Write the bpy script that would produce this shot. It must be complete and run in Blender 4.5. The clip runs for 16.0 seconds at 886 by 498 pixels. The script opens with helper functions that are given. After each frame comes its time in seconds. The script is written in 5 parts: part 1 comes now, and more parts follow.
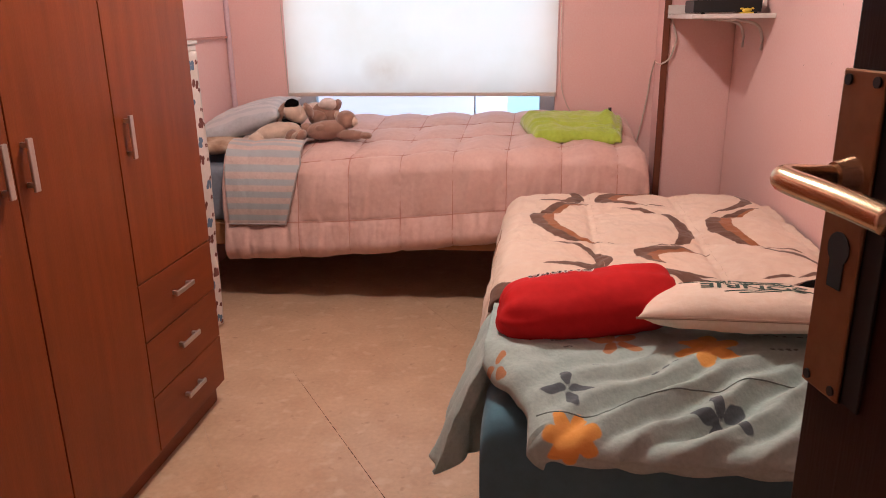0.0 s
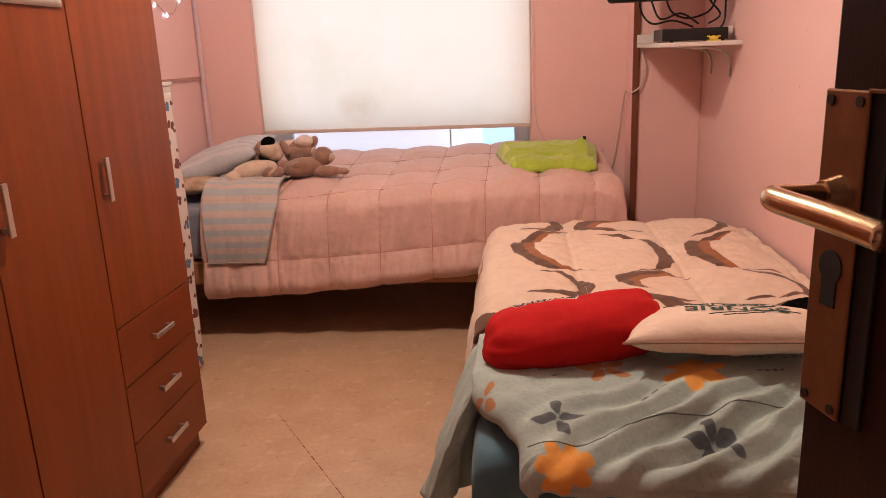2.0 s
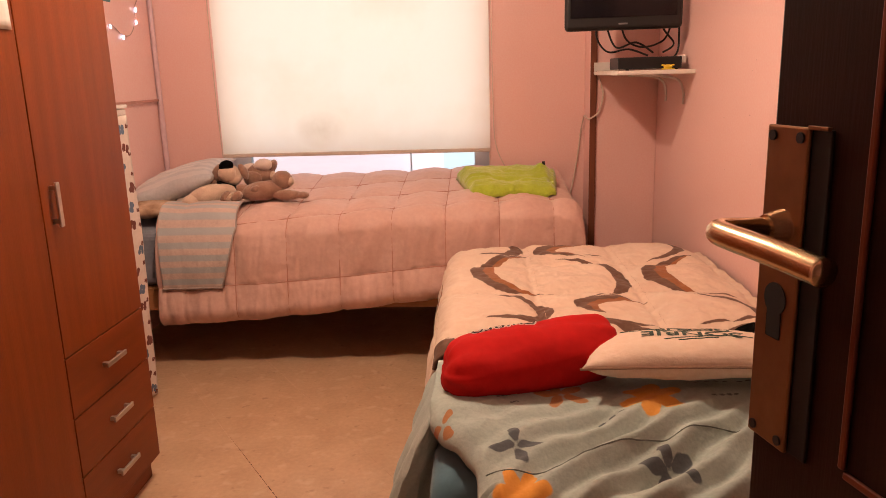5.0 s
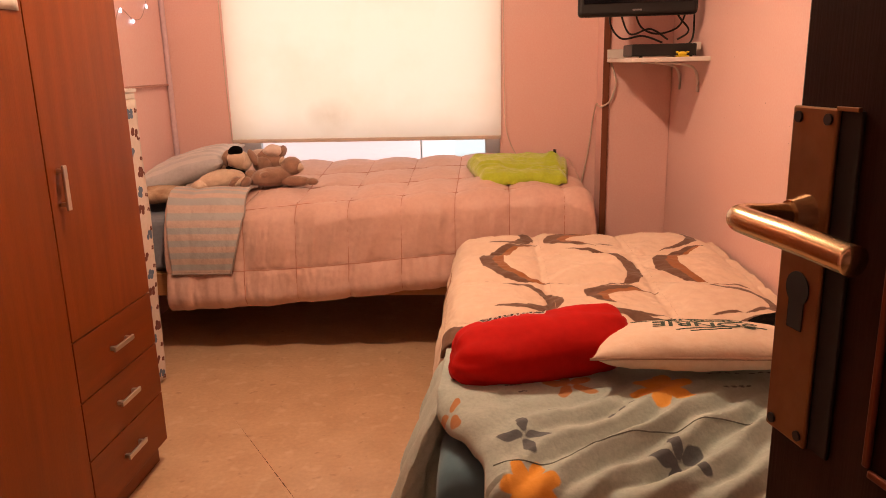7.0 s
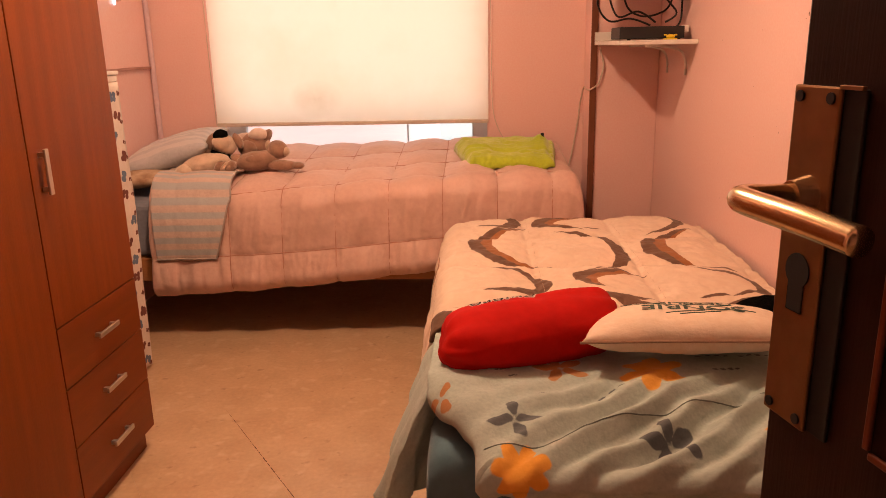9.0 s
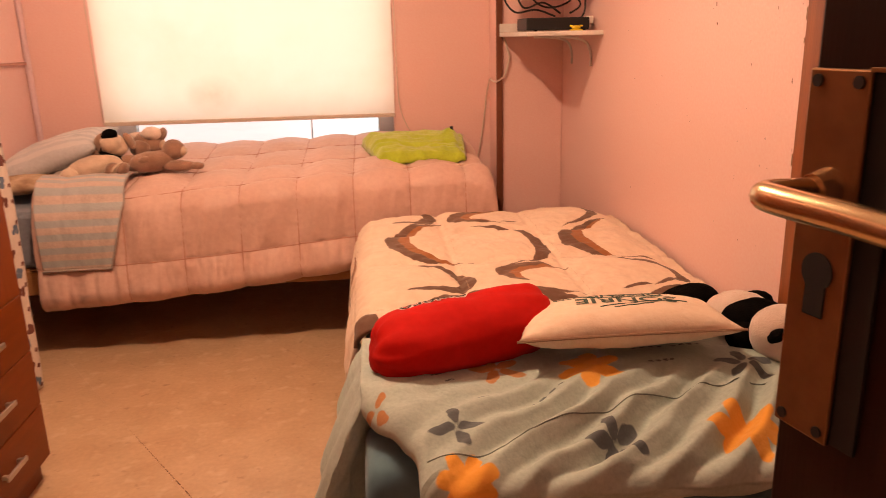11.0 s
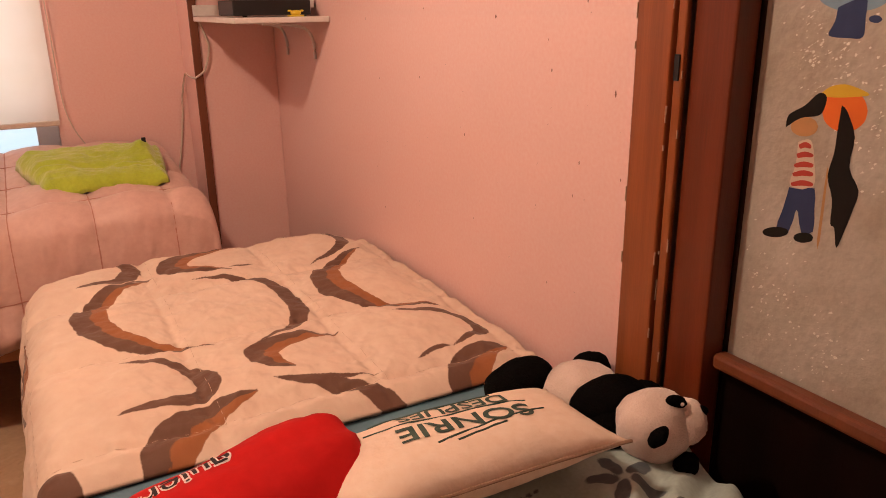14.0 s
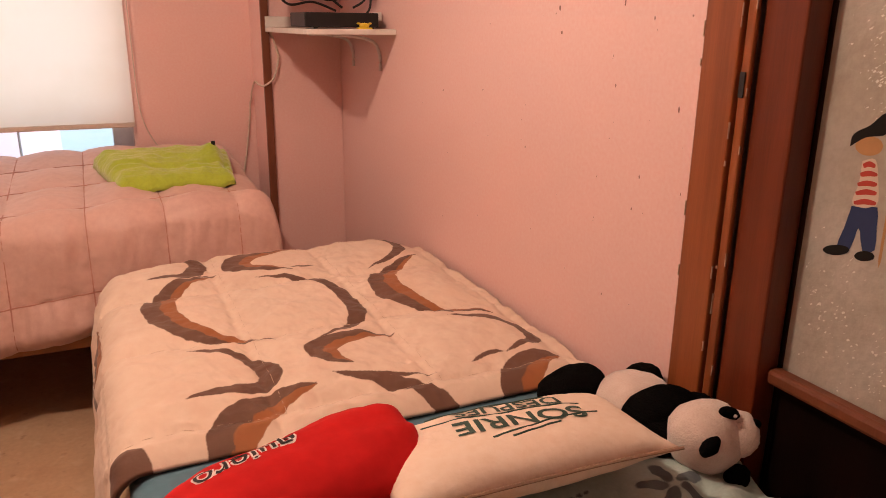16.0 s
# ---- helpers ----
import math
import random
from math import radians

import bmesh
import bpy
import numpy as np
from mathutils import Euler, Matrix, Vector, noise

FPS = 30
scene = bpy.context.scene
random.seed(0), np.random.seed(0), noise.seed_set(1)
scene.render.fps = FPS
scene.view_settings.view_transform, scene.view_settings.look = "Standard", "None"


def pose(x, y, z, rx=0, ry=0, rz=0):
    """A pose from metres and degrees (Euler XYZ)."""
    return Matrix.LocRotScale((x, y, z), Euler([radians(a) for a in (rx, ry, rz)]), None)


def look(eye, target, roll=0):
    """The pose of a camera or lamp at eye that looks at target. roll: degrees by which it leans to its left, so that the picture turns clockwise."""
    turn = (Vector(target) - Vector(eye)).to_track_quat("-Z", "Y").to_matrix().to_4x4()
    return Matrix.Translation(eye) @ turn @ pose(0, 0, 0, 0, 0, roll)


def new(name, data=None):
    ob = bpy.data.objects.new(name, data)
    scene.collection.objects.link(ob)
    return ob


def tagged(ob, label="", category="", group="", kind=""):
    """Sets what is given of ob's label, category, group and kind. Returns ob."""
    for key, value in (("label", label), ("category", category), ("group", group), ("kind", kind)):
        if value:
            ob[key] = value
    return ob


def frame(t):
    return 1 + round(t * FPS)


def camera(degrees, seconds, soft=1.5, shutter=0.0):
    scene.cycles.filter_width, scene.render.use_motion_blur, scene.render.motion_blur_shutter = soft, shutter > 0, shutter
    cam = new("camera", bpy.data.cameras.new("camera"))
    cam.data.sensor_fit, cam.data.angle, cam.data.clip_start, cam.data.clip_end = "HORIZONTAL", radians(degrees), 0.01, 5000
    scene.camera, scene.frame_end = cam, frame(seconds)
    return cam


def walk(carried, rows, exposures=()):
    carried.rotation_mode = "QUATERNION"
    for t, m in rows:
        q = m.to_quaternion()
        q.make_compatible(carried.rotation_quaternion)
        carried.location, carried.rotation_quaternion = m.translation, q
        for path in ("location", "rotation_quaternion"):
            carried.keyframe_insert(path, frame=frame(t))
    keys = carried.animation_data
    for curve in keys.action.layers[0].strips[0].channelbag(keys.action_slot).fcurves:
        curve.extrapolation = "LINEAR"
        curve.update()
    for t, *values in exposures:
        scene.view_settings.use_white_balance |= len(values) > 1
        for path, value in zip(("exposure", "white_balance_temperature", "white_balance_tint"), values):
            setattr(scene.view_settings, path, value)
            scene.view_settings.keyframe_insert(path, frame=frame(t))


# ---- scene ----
cam = camera(61.27, 16.0, soft=0.7, shutter=0.4)
PATH = [
    (0, (0.4423, 0.1273, 1.3867), (0.1808, 2.0193, 0.7935), -0.83),
    (0.5, (0.4161, 0.1221, 1.3945), (0.1715, 2.0325, 0.8554), -1.68),
    (1, (0.4151, 0.1204, 1.3937), (0.1268, 2.0361, 0.8969), -2.44),
    (1.5, (0.4243, 0.1339, 1.3847), (0.1814, 2.0523, 0.8739), -2.28),
    (2, (0.4296, 0.1306, 1.3846), (0.2252, 2.0534, 0.8735), -2.30),
    (2.5, (0.4307, 0.1325, 1.3816), (0.2498, 2.0579, 0.8718), -2.32),
    (3, (0.4401, 0.1396, 1.3855), (0.2894, 2.0684, 0.8784), -2.37),
    (3.5, (0.4561, 0.1448, 1.3849), (0.3638, 2.0786, 0.8830), -2.35),
    (6, (0.4307, 0.1353, 1.3944), (0.3105, 2.0832, 0.9572), -1.14),
    (6.5, (0.4311, 0.1475, 1.3875), (0.3053, 2.0918, 0.9360), -1.06),
    (7, (0.4397, 0.1604, 1.3826), (0.3102, 2.0964, 0.8978), -1.31),
    (7.5, (0.4436, 0.1664, 1.3811), (0.3292, 2.0974, 0.8727), -1.50),
    (8, (0.4379, 0.1684, 1.3762), (0.3331, 2.0948, 0.8491), -1.37),
    (10.5, (0.4172, 0.1977, 1.3823), (0.4345, 2.1279, 0.8590), -0.91),
    (11, (0.3714, 0.2571, 1.3713), (0.5419, 2.1734, 0.8247), -1.44),
    (11.5, (0.3612, 0.4380, 1.3735), (0.6072, 2.3293, 0.7714), -0.39),
    (12, (0.3646, 0.6493, 1.3930), (0.6089, 2.5329, 0.7665), 0.89),
    (12.5, (0.3332, 0.8104, 1.4288), (0.8553, 2.6240, 0.7666), 1.46),
    (13, (0.3409, 0.9208, 1.4034), (1.1416, 2.6327, 0.7489), 0.33),
    (13.5, (0.3710, 0.9280, 1.4148), (1.2799, 2.5943, 0.7843), 0.19),
    (14, (0.3921, 0.9062, 1.4168), (1.3013, 2.5756, 0.7952), -0.79),
    (14.5, (0.4056, 0.8799, 1.4143), (1.3087, 2.5564, 0.8029), -1.20),
    (15, (0.3938, 0.8708, 1.4140), (1.2982, 2.5535, 0.8219), -0.77),
    (15.5, (0.3728, 0.8756, 1.4089), (1.2157, 2.5947, 0.8309), -0.27),
    (16, (0.3443, 0.8704, 1.4065), (1.1470, 2.6086, 0.8285), 0.62),
]
walk(cam, [(t, look(eye, target, roll)) for t, eye, target, roll in PATH],
     exposures=((0.0, 0.0, 4800, 1), (1.5, -0.08, 5300, 4), (3.5, -0.06, 5750, 7), (6.0, -0.06, 6950, 14), (8.0, -0.04, 7650, 18), (10.5, -0.06, 8000, 20), (11.0, 0.14, 7700, 17), (12.0, 0.15, 7450, 17), (13.0, -0.04, 6900, 16), (14.0, -0.16, 6350, 12), (16.0, -0.13, 5950, 9)))

# ---------------------------------------------------------------- light
world = bpy.data.worlds.new("world")
scene.world = world
world.use_nodes = True
wn = world.node_tree.nodes
sky = wn.new("ShaderNodeTexSky")
sky.sky_type, sky.sun_disc = "NISHITA", False
sky.sun_elevation, sky.sun_rotation = radians(35), radians(200)
world.node_tree.links.new(sky.outputs[0], wn["Background"].inputs[0])
wn["Background"].inputs[1].default_value = 0.08


def lamp(name, kind, at, energy, colour, size, target=None):
    data = bpy.data.lights.new(name, kind)
    data.energy, data.color = energy, colour
    if kind == "AREA":
        data.shape, data.size, data.size_y = "RECTANGLE", size[0], size[1]
    else:
        data.shadow_soft_size = size
    ob = new(name, data)
    ob.matrix_world = look(at, target) if target else Matrix.Translation(at)
    return ob


lamp("ceiling_bulb", "POINT", (-0.12, 2.31, 2.60), 104, (1.0, 0.72, 0.505), 0.045)
lamp("window_daylight", "AREA", (-0.30, 4.675, 1.555), 7.2, (1.0, 0.935, 0.88), (1.56, 1.12), (-0.30, 4.0, 1.555))

# ---------------------------------------------------------------- materials


def material(name, colour, rough=0.6, metal=0.0, second=None, scale=8.0, amount=0.5, bump=0.0, bump_scale=60.0,
             stretch=(1, 1, 1), sheen=0.0, spec=0.5, per_object=0.0, in_place=False):
    """A surface with two scales of variation: broad stains and fine grain."""
    m = bpy.data.materials.new(name)
    m.use_nodes = True
    n, l = m.node_tree.nodes, m.node_tree.links
    b = n["Principled BSDF"]
    b.inputs["Roughness"].default_value, b.inputs["Metallic"].default_value = rough, metal
    b.inputs["Specular IOR Level"].default_value = spec
    b.inputs["Sheen Weight"].default_value = sheen
    co, mp = n.new("ShaderNodeTexCoord"), n.new("ShaderNodeMapping")
    mp.inputs["Scale"].default_value = stretch
    l.new(n.new("ShaderNodeNewGeometry").outputs["Position"] if in_place else co.outputs["Object"], mp.inputs[0])
    broad, fine = n.new("ShaderNodeTexNoise"), n.new("ShaderNodeTexNoise")
    broad.inputs["Scale"].default_value, broad.inputs["Detail"].default_value = scale, 5
    fine.inputs["Scale"].default_value, fine.inputs["Detail"].default_value = bump_scale, 6
    l.new(mp.outputs[0], broad.inputs[0]), l.new(mp.outputs[0], fine.inputs[0])
    ramp, mix = n.new("ShaderNodeValToRGB"), n.new("ShaderNodeMix")
    ramp.color_ramp.elements[0].position, ramp.color_ramp.elements[1].position = 0.35, 0.68
    l.new(broad.outputs[0], ramp.inputs[0])
    mix.data_type = "RGBA"
    second = second or tuple(c * 0.8 for c in colour)
    mix.inputs[6].default_value, mix.inputs[7].default_value = (*colour, 1), (*second, 1)
    mul = n.new("ShaderNodeMath")
    mul.operation = "MULTIPLY"
    mul.inputs[1].default_value = amount
    l.new(ramp.outputs[0], mul.inputs[0]), l.new(mul.outputs[0], mix.inputs[0])
    grain = n.new("ShaderNodeMix")
    grain.data_type, grain.blend_type = "RGBA", "OVERLAY"
    grain.inputs[0].default_value = 0.18
    l.new(mix.outputs[2], grain.inputs[6]), l.new(fine.outputs[0], grain.inputs[7])
    out = grain.outputs[2]
    if per_object:
        info, hsv, mr = n.new("ShaderNodeObjectInfo"), n.new("ShaderNodeHueSaturation"), n.new("ShaderNodeMapRange")
        mr.inputs[3].default_value, mr.inputs[4].default_value = 1 - per_object, 1 + per_object
        l.new(info.outputs["Random"], mr.inputs[0]), l.new(mr.outputs[0], hsv.inputs["Value"])
        l.new(out, hsv.inputs["Color"])
        out = hsv.outputs[0]
    l.new(out, b.inputs["Base Color"])
    if bump:
        bp = n.new("ShaderNodeBump")
        bp.inputs["Strength"].default_value, bp.inputs["Distance"].default_value = bump, 0.01
        l.new(fine.outputs[0], bp.inputs["Height"]), l.new(bp.outputs[0], b.inputs["Normal"])
    return m


def wood(name, light, dark, rough, axis="z", bump=0.05, spec=0.4):
    """Veneer with long grain along one axis."""
    m = material(name, light, rough, second=dark, scale=3.0, amount=0.6, bump=bump, bump_scale=40, spec=spec,
                 stretch={"z": (9, 9, 0.5), "y": (9, 0.5, 9), "x": (0.5, 9, 9)}[axis])
    return m


def glow(name, colour, strength):
    m = bpy.data.materials.new(name)
    m.use_nodes = True
    b = m.node_tree.nodes["Principled BSDF"]
    b.inputs["Base Color"].default_value = (*colour, 1)
    b.inputs["Emission Color"].default_value = (*colour, 1)
    b.inputs["Emission Strength"].default_value = strength
    return m


PINK = material("pink_wall_paint", (0.80, 0.525, 0.485), 0.36, second=(0.765, 0.485, 0.445), scale=1.7, amount=0.4, bump=0.025, bump_scale=110, spec=0.5)
CEIL = material("white_ceiling_paint", (0.66, 0.60, 0.55), 0.8, scale=3, amount=0.2, bump=0.1)
FLOOR = material("marbled_beige_tile", (0.56, 0.375, 0.24), 0.30, second=(0.46, 0.285, 0.17), scale=6.5, amount=0.7, bump=0.02, bump_scale=55, per_object=0.012, in_place=True)
fn, fl = FLOOR.node_tree.nodes, FLOOR.node_tree.links
base = fn["Principled BSDF"].inputs["Base Color"]
before = base.links[0].from_socket
for scale, lo, hi, tint, most in ((21, 0.66, 0.76, (0.24, 0.12, 0.065, 1), 0.5), (15, 0.58, 0.74, (0.68, 0.52, 0.38, 1), 0.5)):
    spot, edge, lay, where = fn.new("ShaderNodeTexNoise"), fn.new("ShaderNodeMapRange"), fn.new("ShaderNodeMix"), fn.new("ShaderNodeNewGeometry")
    spot.inputs["Scale"].default_value, spot.inputs["Detail"].default_value = scale, 2
    edge.inputs[1].default_value, edge.inputs[2].default_value, edge.inputs[4].default_value = lo, hi, most
    lay.data_type = "RGBA"
    lay.inputs[7].default_value = tint
    fl.new(where.outputs["Position"], spot.inputs[0]), fl.new(spot.outputs[0], edge.inputs[0])
    fl.new(edge.outputs[0], lay.inputs[0]), fl.new(before, lay.inputs[6])
    before = lay.outputs[2]
fl.new(before, base)
GROUT = material("dusty_tile_joint", (0.49, 0.32, 0.20), 0.9)
VENEER = wood("cherry_veneer", (0.225, 0.050, 0.009), (0.150, 0.032, 0.006), 0.38, spec=0.22)
VENEER_Y = wood("cherry_veneer_level", (0.205, 0.045, 0.009), (0.140, 0.029, 0.006), 0.38, "y", spec=0.22)
CASING = wood("worn_pine_casing", (0.265, 0.075, 0.022), (0.10, 0.026, 0.008), 0.33)
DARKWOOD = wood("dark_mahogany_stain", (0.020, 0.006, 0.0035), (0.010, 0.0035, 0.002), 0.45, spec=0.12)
MIDWOOD = wood("red_brown_door_wood", (0.150, 0.030, 0.009), (0.065, 0.013, 0.004), 0.34)
BATTEN = wood("brown_batten_wood", (0.17, 0.05, 0.02), (0.10, 0.03, 0.012), 0.5)
PINE = wood("honey_pine_board", (0.42, 0.20, 0.08), (0.28, 0.12, 0.04), 0.5, "x")
STEEL = material("brushed_steel", (0.62, 0.58, 0.54), 0.35, 0.9, bump=0.05, bump_scale=200)
BRASS = material("worn_brass", (0.27, 0.145, 0.07), 0.40, 0.85, second=(0.22, 0.11, 0.05), scale=14, amount=0.6, bump=0.04)
SATIN = material("satin_gilt_lever", (0.66, 0.50, 0.32), 0.24, 0.95, second=(0.5, 0.36, 0.2), scale=20, amount=0.4)
BLACK = material("black_plastic", (0.004, 0.004, 0.0045), 0.5, scale=20, amount=0.3)
HOLE_SHADE = material("hole_and_shade_black", (0.006, 0.005, 0.005), 0.8)
WHITEPLASTIC = material("white_painted_board", (0.74, 0.70, 0.66), 0.45, second=(0.6, 0.52, 0.46), scale=12, amount=0.4, bump=0.04)
QUILT = material("salmon_polyester_quilt", (0.59, 0.380, 0.325), 0.55, second=(0.555, 0.345, 0.295), scale=5, amount=0.3, bump=0.12, bump_scale=45, sheen=0.2)
THREAD_SHADE = material("seam_thread_and_shade", (0.46, 0.215, 0.165), 0.8)
DUVET = material("cream_duvet_cotton", (0.71, 0.555, 0.44), 0.75, second=(0.63, 0.465, 0.355), scale=4, amount=0.4, bump=0.3, bump_scale=26, sheen=0.15)
FLEECE = material("grey_green_fleece", (0.40, 0.475, 0.445), 0.95, second=(0.33, 0.40, 0.375), scale=7, amount=0.5, bump=0.15, bump_scale=120, sheen=0.15, spec=0.15)
FLOWER_S = material("faded_slate_print", (0.15, 0.17, 0.155), 0.95, scale=40, amount=0.5, spec=0.2)
SHEET = material("petrol_blue_sheet", (0.075, 0.17, 0.23), 0.75, second=(0.055, 0.125, 0.175), scale=6, amount=0.5, bump=0.1, bump_scale=40, sheen=0.2)
RED = material("red_pillow_cotton", (0.47, 0.008, 0.007), 0.8, second=(0.38, 0.006, 0.006), scale=7, amount=0.5, bump=0.15, bump_scale=40, spec=0.15)
CREAM = material("natural_canvas", (0.78, 0.62, 0.50), 0.85, second=(0.70, 0.53, 0.42), scale=8, amount=0.4, bump=0.22, bump_scale=60)
INK = material("dark_green_ink", (0.035, 0.065, 0.05), 0.8)
INK_BLACK = material("black_ink", (0.02, 0.012, 0.012), 0.8)
INK_WHITE = material("white_ink_outline", (0.72, 0.62, 0.58), 0.8)
LIME = material("lime_fleece", (0.40, 0.50, 0.035), 0.95, second=(0.30, 0.40, 0.02), scale=12, amount=0.5, bump=0.4, bump_scale=80, sheen=0.5)
PLUSH_W = material("white_plush", (0.72, 0.58, 0.51), 0.95, second=(0.58, 0.44, 0.38), scale=26, amount=0.6, bump=0.35, bump_scale=300, sheen=0.6)
PLUSH_K = material("black_plush", (0.004, 0.0035, 0.0035), 1.0, bump=0.5, bump_scale=260, spec=0.03)
PLUSH_B = material("brown_plush", (0.33, 0.185, 0.13), 0.95, second=(0.20, 0.10, 0.065), scale=22, amount=0.6, bump=0.35, bump_scale=260, sheen=0.5)
PLUSH_T = material("tan_plush", (0.66, 0.50, 0.39), 0.95, second=(0.46, 0.31, 0.22), scale=22, amount=0.6, bump=0.35, bump_scale=260, sheen=0.5)
MATTRESS = material("grey_blue_mattress", (0.20, 0.22, 0.27), 0.8, scale=10, amount=0.3)
FRAME_W = material("white_window_frame", (0.72, 0.74, 0.78), 0.35, scale=10, amount=0.2)
SKYBLUE = glow("bright_haze", (0.72, 0.88, 0.95), 1.05)
HAZE = glow("pale_facade_haze", (0.88, 0.73, 0.76), 0.97)
CABLE_W = material("ivory_cable", (0.62, 0.50, 0.42), 0.5)
CABLE_K = material("black_cable", (0.01, 0.01, 0.01), 0.45)
YELLOW = material("yellow_plastic", (0.75, 0.55, 0.03), 0.4)


def striped(name, a, b, axis, freq, rough=0.85, draped=True):
    """Woven stripes across one object axis."""
    m = material(name, a, rough, second=tuple(c * 0.85 for c in a), scale=9, amount=0.5, bump=0.2, bump_scale=70, sheen=0.3)
    n, l = m.node_tree.nodes, m.node_tree.links
    sep, wave, mix = n.new("ShaderNodeSeparateXYZ"), n.new("ShaderNodeMath"), n.new("ShaderNodeMix")
    co = n.new("ShaderNodeAttribute")
    co.attribute_name = "drape"
    l.new(co.outputs["Vector"] if draped else n.new("ShaderNodeTexCoord").outputs["Object"], sep.inputs[0])
    mul, sm = n.new("ShaderNodeMath"), n.new("ShaderNodeMapRange")
    mul.operation, wave.operation = "MULTIPLY", "SINE"
    mul.inputs[1].default_value = freq * 2 * math.pi
    l.new(sep.outputs["XYZ".index(axis)], mul.inputs[0]), l.new(mul.outputs[0], wave.inputs[0])
    sm.inputs[1].default_value, sm.inputs[2].default_value = -0.25, 0.25
    l.new(wave.outputs[0], sm.inputs[0])
    mix.data_type = "RGBA"
    src = n["Principled BSDF"].inputs["Base Color"].links[0].from_socket
    l.new(src, mix.inputs[6])
    mix.inputs[7].default_value = (*b, 1)
    l.new(sm.outputs[0], mix.inputs[0]), l.new(mix.outputs[2], n["Principled BSDF"].inputs["Base Color"])
    return m


STRIPES = striped("blue_beige_stripes", (0.55, 0.42, 0.37), (0.37, 0.39, 0.415), "Y", 17.5)
STRIPES_P = striped("pale_blue_pinstripe", (0.46, 0.46, 0.49), (0.54, 0.52, 0.53), "Y", 13.0, draped=False)


def glass(name, rough=0.0, tint=(1, 1, 1)):
    m = bpy.data.materials.new(name)
    m.use_nodes = True
    b = m.node_tree.nodes["Principled BSDF"]
    b.inputs["Base Color"].default_value = (*tint, 1)
    b.inputs["Roughness"].default_value, b.inputs["Transmission Weight"].default_value = rough, 1.0
    return m


GLASS = glass("window_glass")


def printed(m, *inks):
    """Dyes soaked into a cloth: up to three colours, each laid on by one channel of the attribute ink."""
    n, l = m.node_tree.nodes, m.node_tree.links
    at, sep = n.new("ShaderNodeAttribute"), n.new("ShaderNodeSeparateColor")
    at.attribute_name = "ink"
    l.new(at.outputs["Color"], sep.inputs[0])
    base = n["Principled BSDF"].inputs["Base Color"]
    src = base.links[0].from_socket
    fray = n.new("ShaderNodeTexNoise")
    fray.inputs["Scale"].default_value, fray.inputs["Detail"].default_value = 160, 3
    l.new(n.new("ShaderNodeTexCoord").outputs["Object"], fray.inputs[0])
    for k, ink in enumerate(inks):
        mix, edge, add = n.new("ShaderNodeMix"), n.new("ShaderNodeMapRange"), n.new("ShaderNodeMath")
        add.operation = "MULTIPLY_ADD"
        add.inputs[1].default_value = 0.30
        l.new(fray.outputs[0], add.inputs[0]), l.new(sep.outputs[k], add.inputs[2])
        edge.inputs[1].default_value, edge.inputs[2].default_value, edge.inputs[4].default_value = 0.46, 0.82, 0.96
        l.new(add.outputs[0], edge.inputs[0]), l.new(edge.outputs[0], mix.inputs[0])
        mix.data_type = "RGBA"
        mix.inputs[7].default_value = (*ink, 1)
        l.new(src, mix.inputs[6])
        src = mix.outputs[2]
    l.new(src, base)
    return m


printed(DUVET, (0.098, 0.033, 0.013), (0.30, 0.098, 0.022))
printed(FLEECE, (0.74, 0.33, 0.05), (0.42, 0.185, 0.07), (0.085, 0.10, 0.115))


def blind_cloth():
    m = bpy.data.materials.new("cream_blind_cloth")
    m.use_nodes = True
    n, l = m.node_tree.nodes, m.node_tree.links
    n.remove(n["Principled BSDF"])
    d, t, mix = n.new("ShaderNodeBsdfDiffuse"), n.new("ShaderNodeBsdfTranslucent"), n.new("ShaderNodeMixShader")
    noi, ramp, co = n.new("ShaderNodeTexNoise"), n.new("ShaderNodeValToRGB"), n.new("ShaderNodeTexCoord")
    noi.inputs["Scale"].default_value, noi.inputs["Detail"].default_value = 1.6, 5
    ramp.color_ramp.elements[0].color, ramp.color_ramp.elements[1].color = (0.80, 0.74, 0.62, 1), (0.86, 0.81, 0.72, 1)
    ramp.color_ramp.elements[0].position, ramp.color_ramp.elements[1].position = 0.3, 0.5
    l.new(co.outputs["Object"], noi.inputs[0]), l.new(noi.outputs[0], ramp.inputs[0])
    off, rub, stain = n.new("ShaderNodeMapping"), n.new("ShaderNodeTexNoise"), n.new("ShaderNodeTexGradient")
    off.vector_type = "POINT"
    off.inputs["Location"].default_value, off.inputs["Scale"].default_value = (3.05, 0, -1.25), (6.1, 0.001, 8.6)
    stain.gradient_type = "SPHERICAL"
    rub.inputs["Scale"].default_value, rub.inputs["Detail"].default_value = 9.0, 5
    l.new(co.outputs["Object"], off.inputs[0]), l.new(off.outputs[0], stain.inputs[0]), l.new(co.outputs["Object"], rub.inputs[0])
    soil, tone = n.new("ShaderNodeMath"), n.new("ShaderNodeMix")
    soil.operation, tone.data_type = "MULTIPLY", "RGBA"
    tone.inputs[7].default_value = (0.52, 0.40, 0.27, 1)
    l.new(stain.outputs[1], soil.inputs[0]), l.new(rub.outputs[0], soil.inputs[1])
    l.new(soil.outputs[0], tone.inputs[0]), l.new(ramp.outputs[0], tone.inputs[6])
    l.new(tone.outputs[2], d.inputs[0]), l.new(tone.outputs[2], t.inputs[0])
    mix.inputs[0].default_value = 0.55
    l.new(d.outputs[0], mix.inputs[1]), l.new(t.outputs[0], mix.inputs[2])
    l.new(mix.outputs[0], n["Material Output"].inputs[0])
    return m


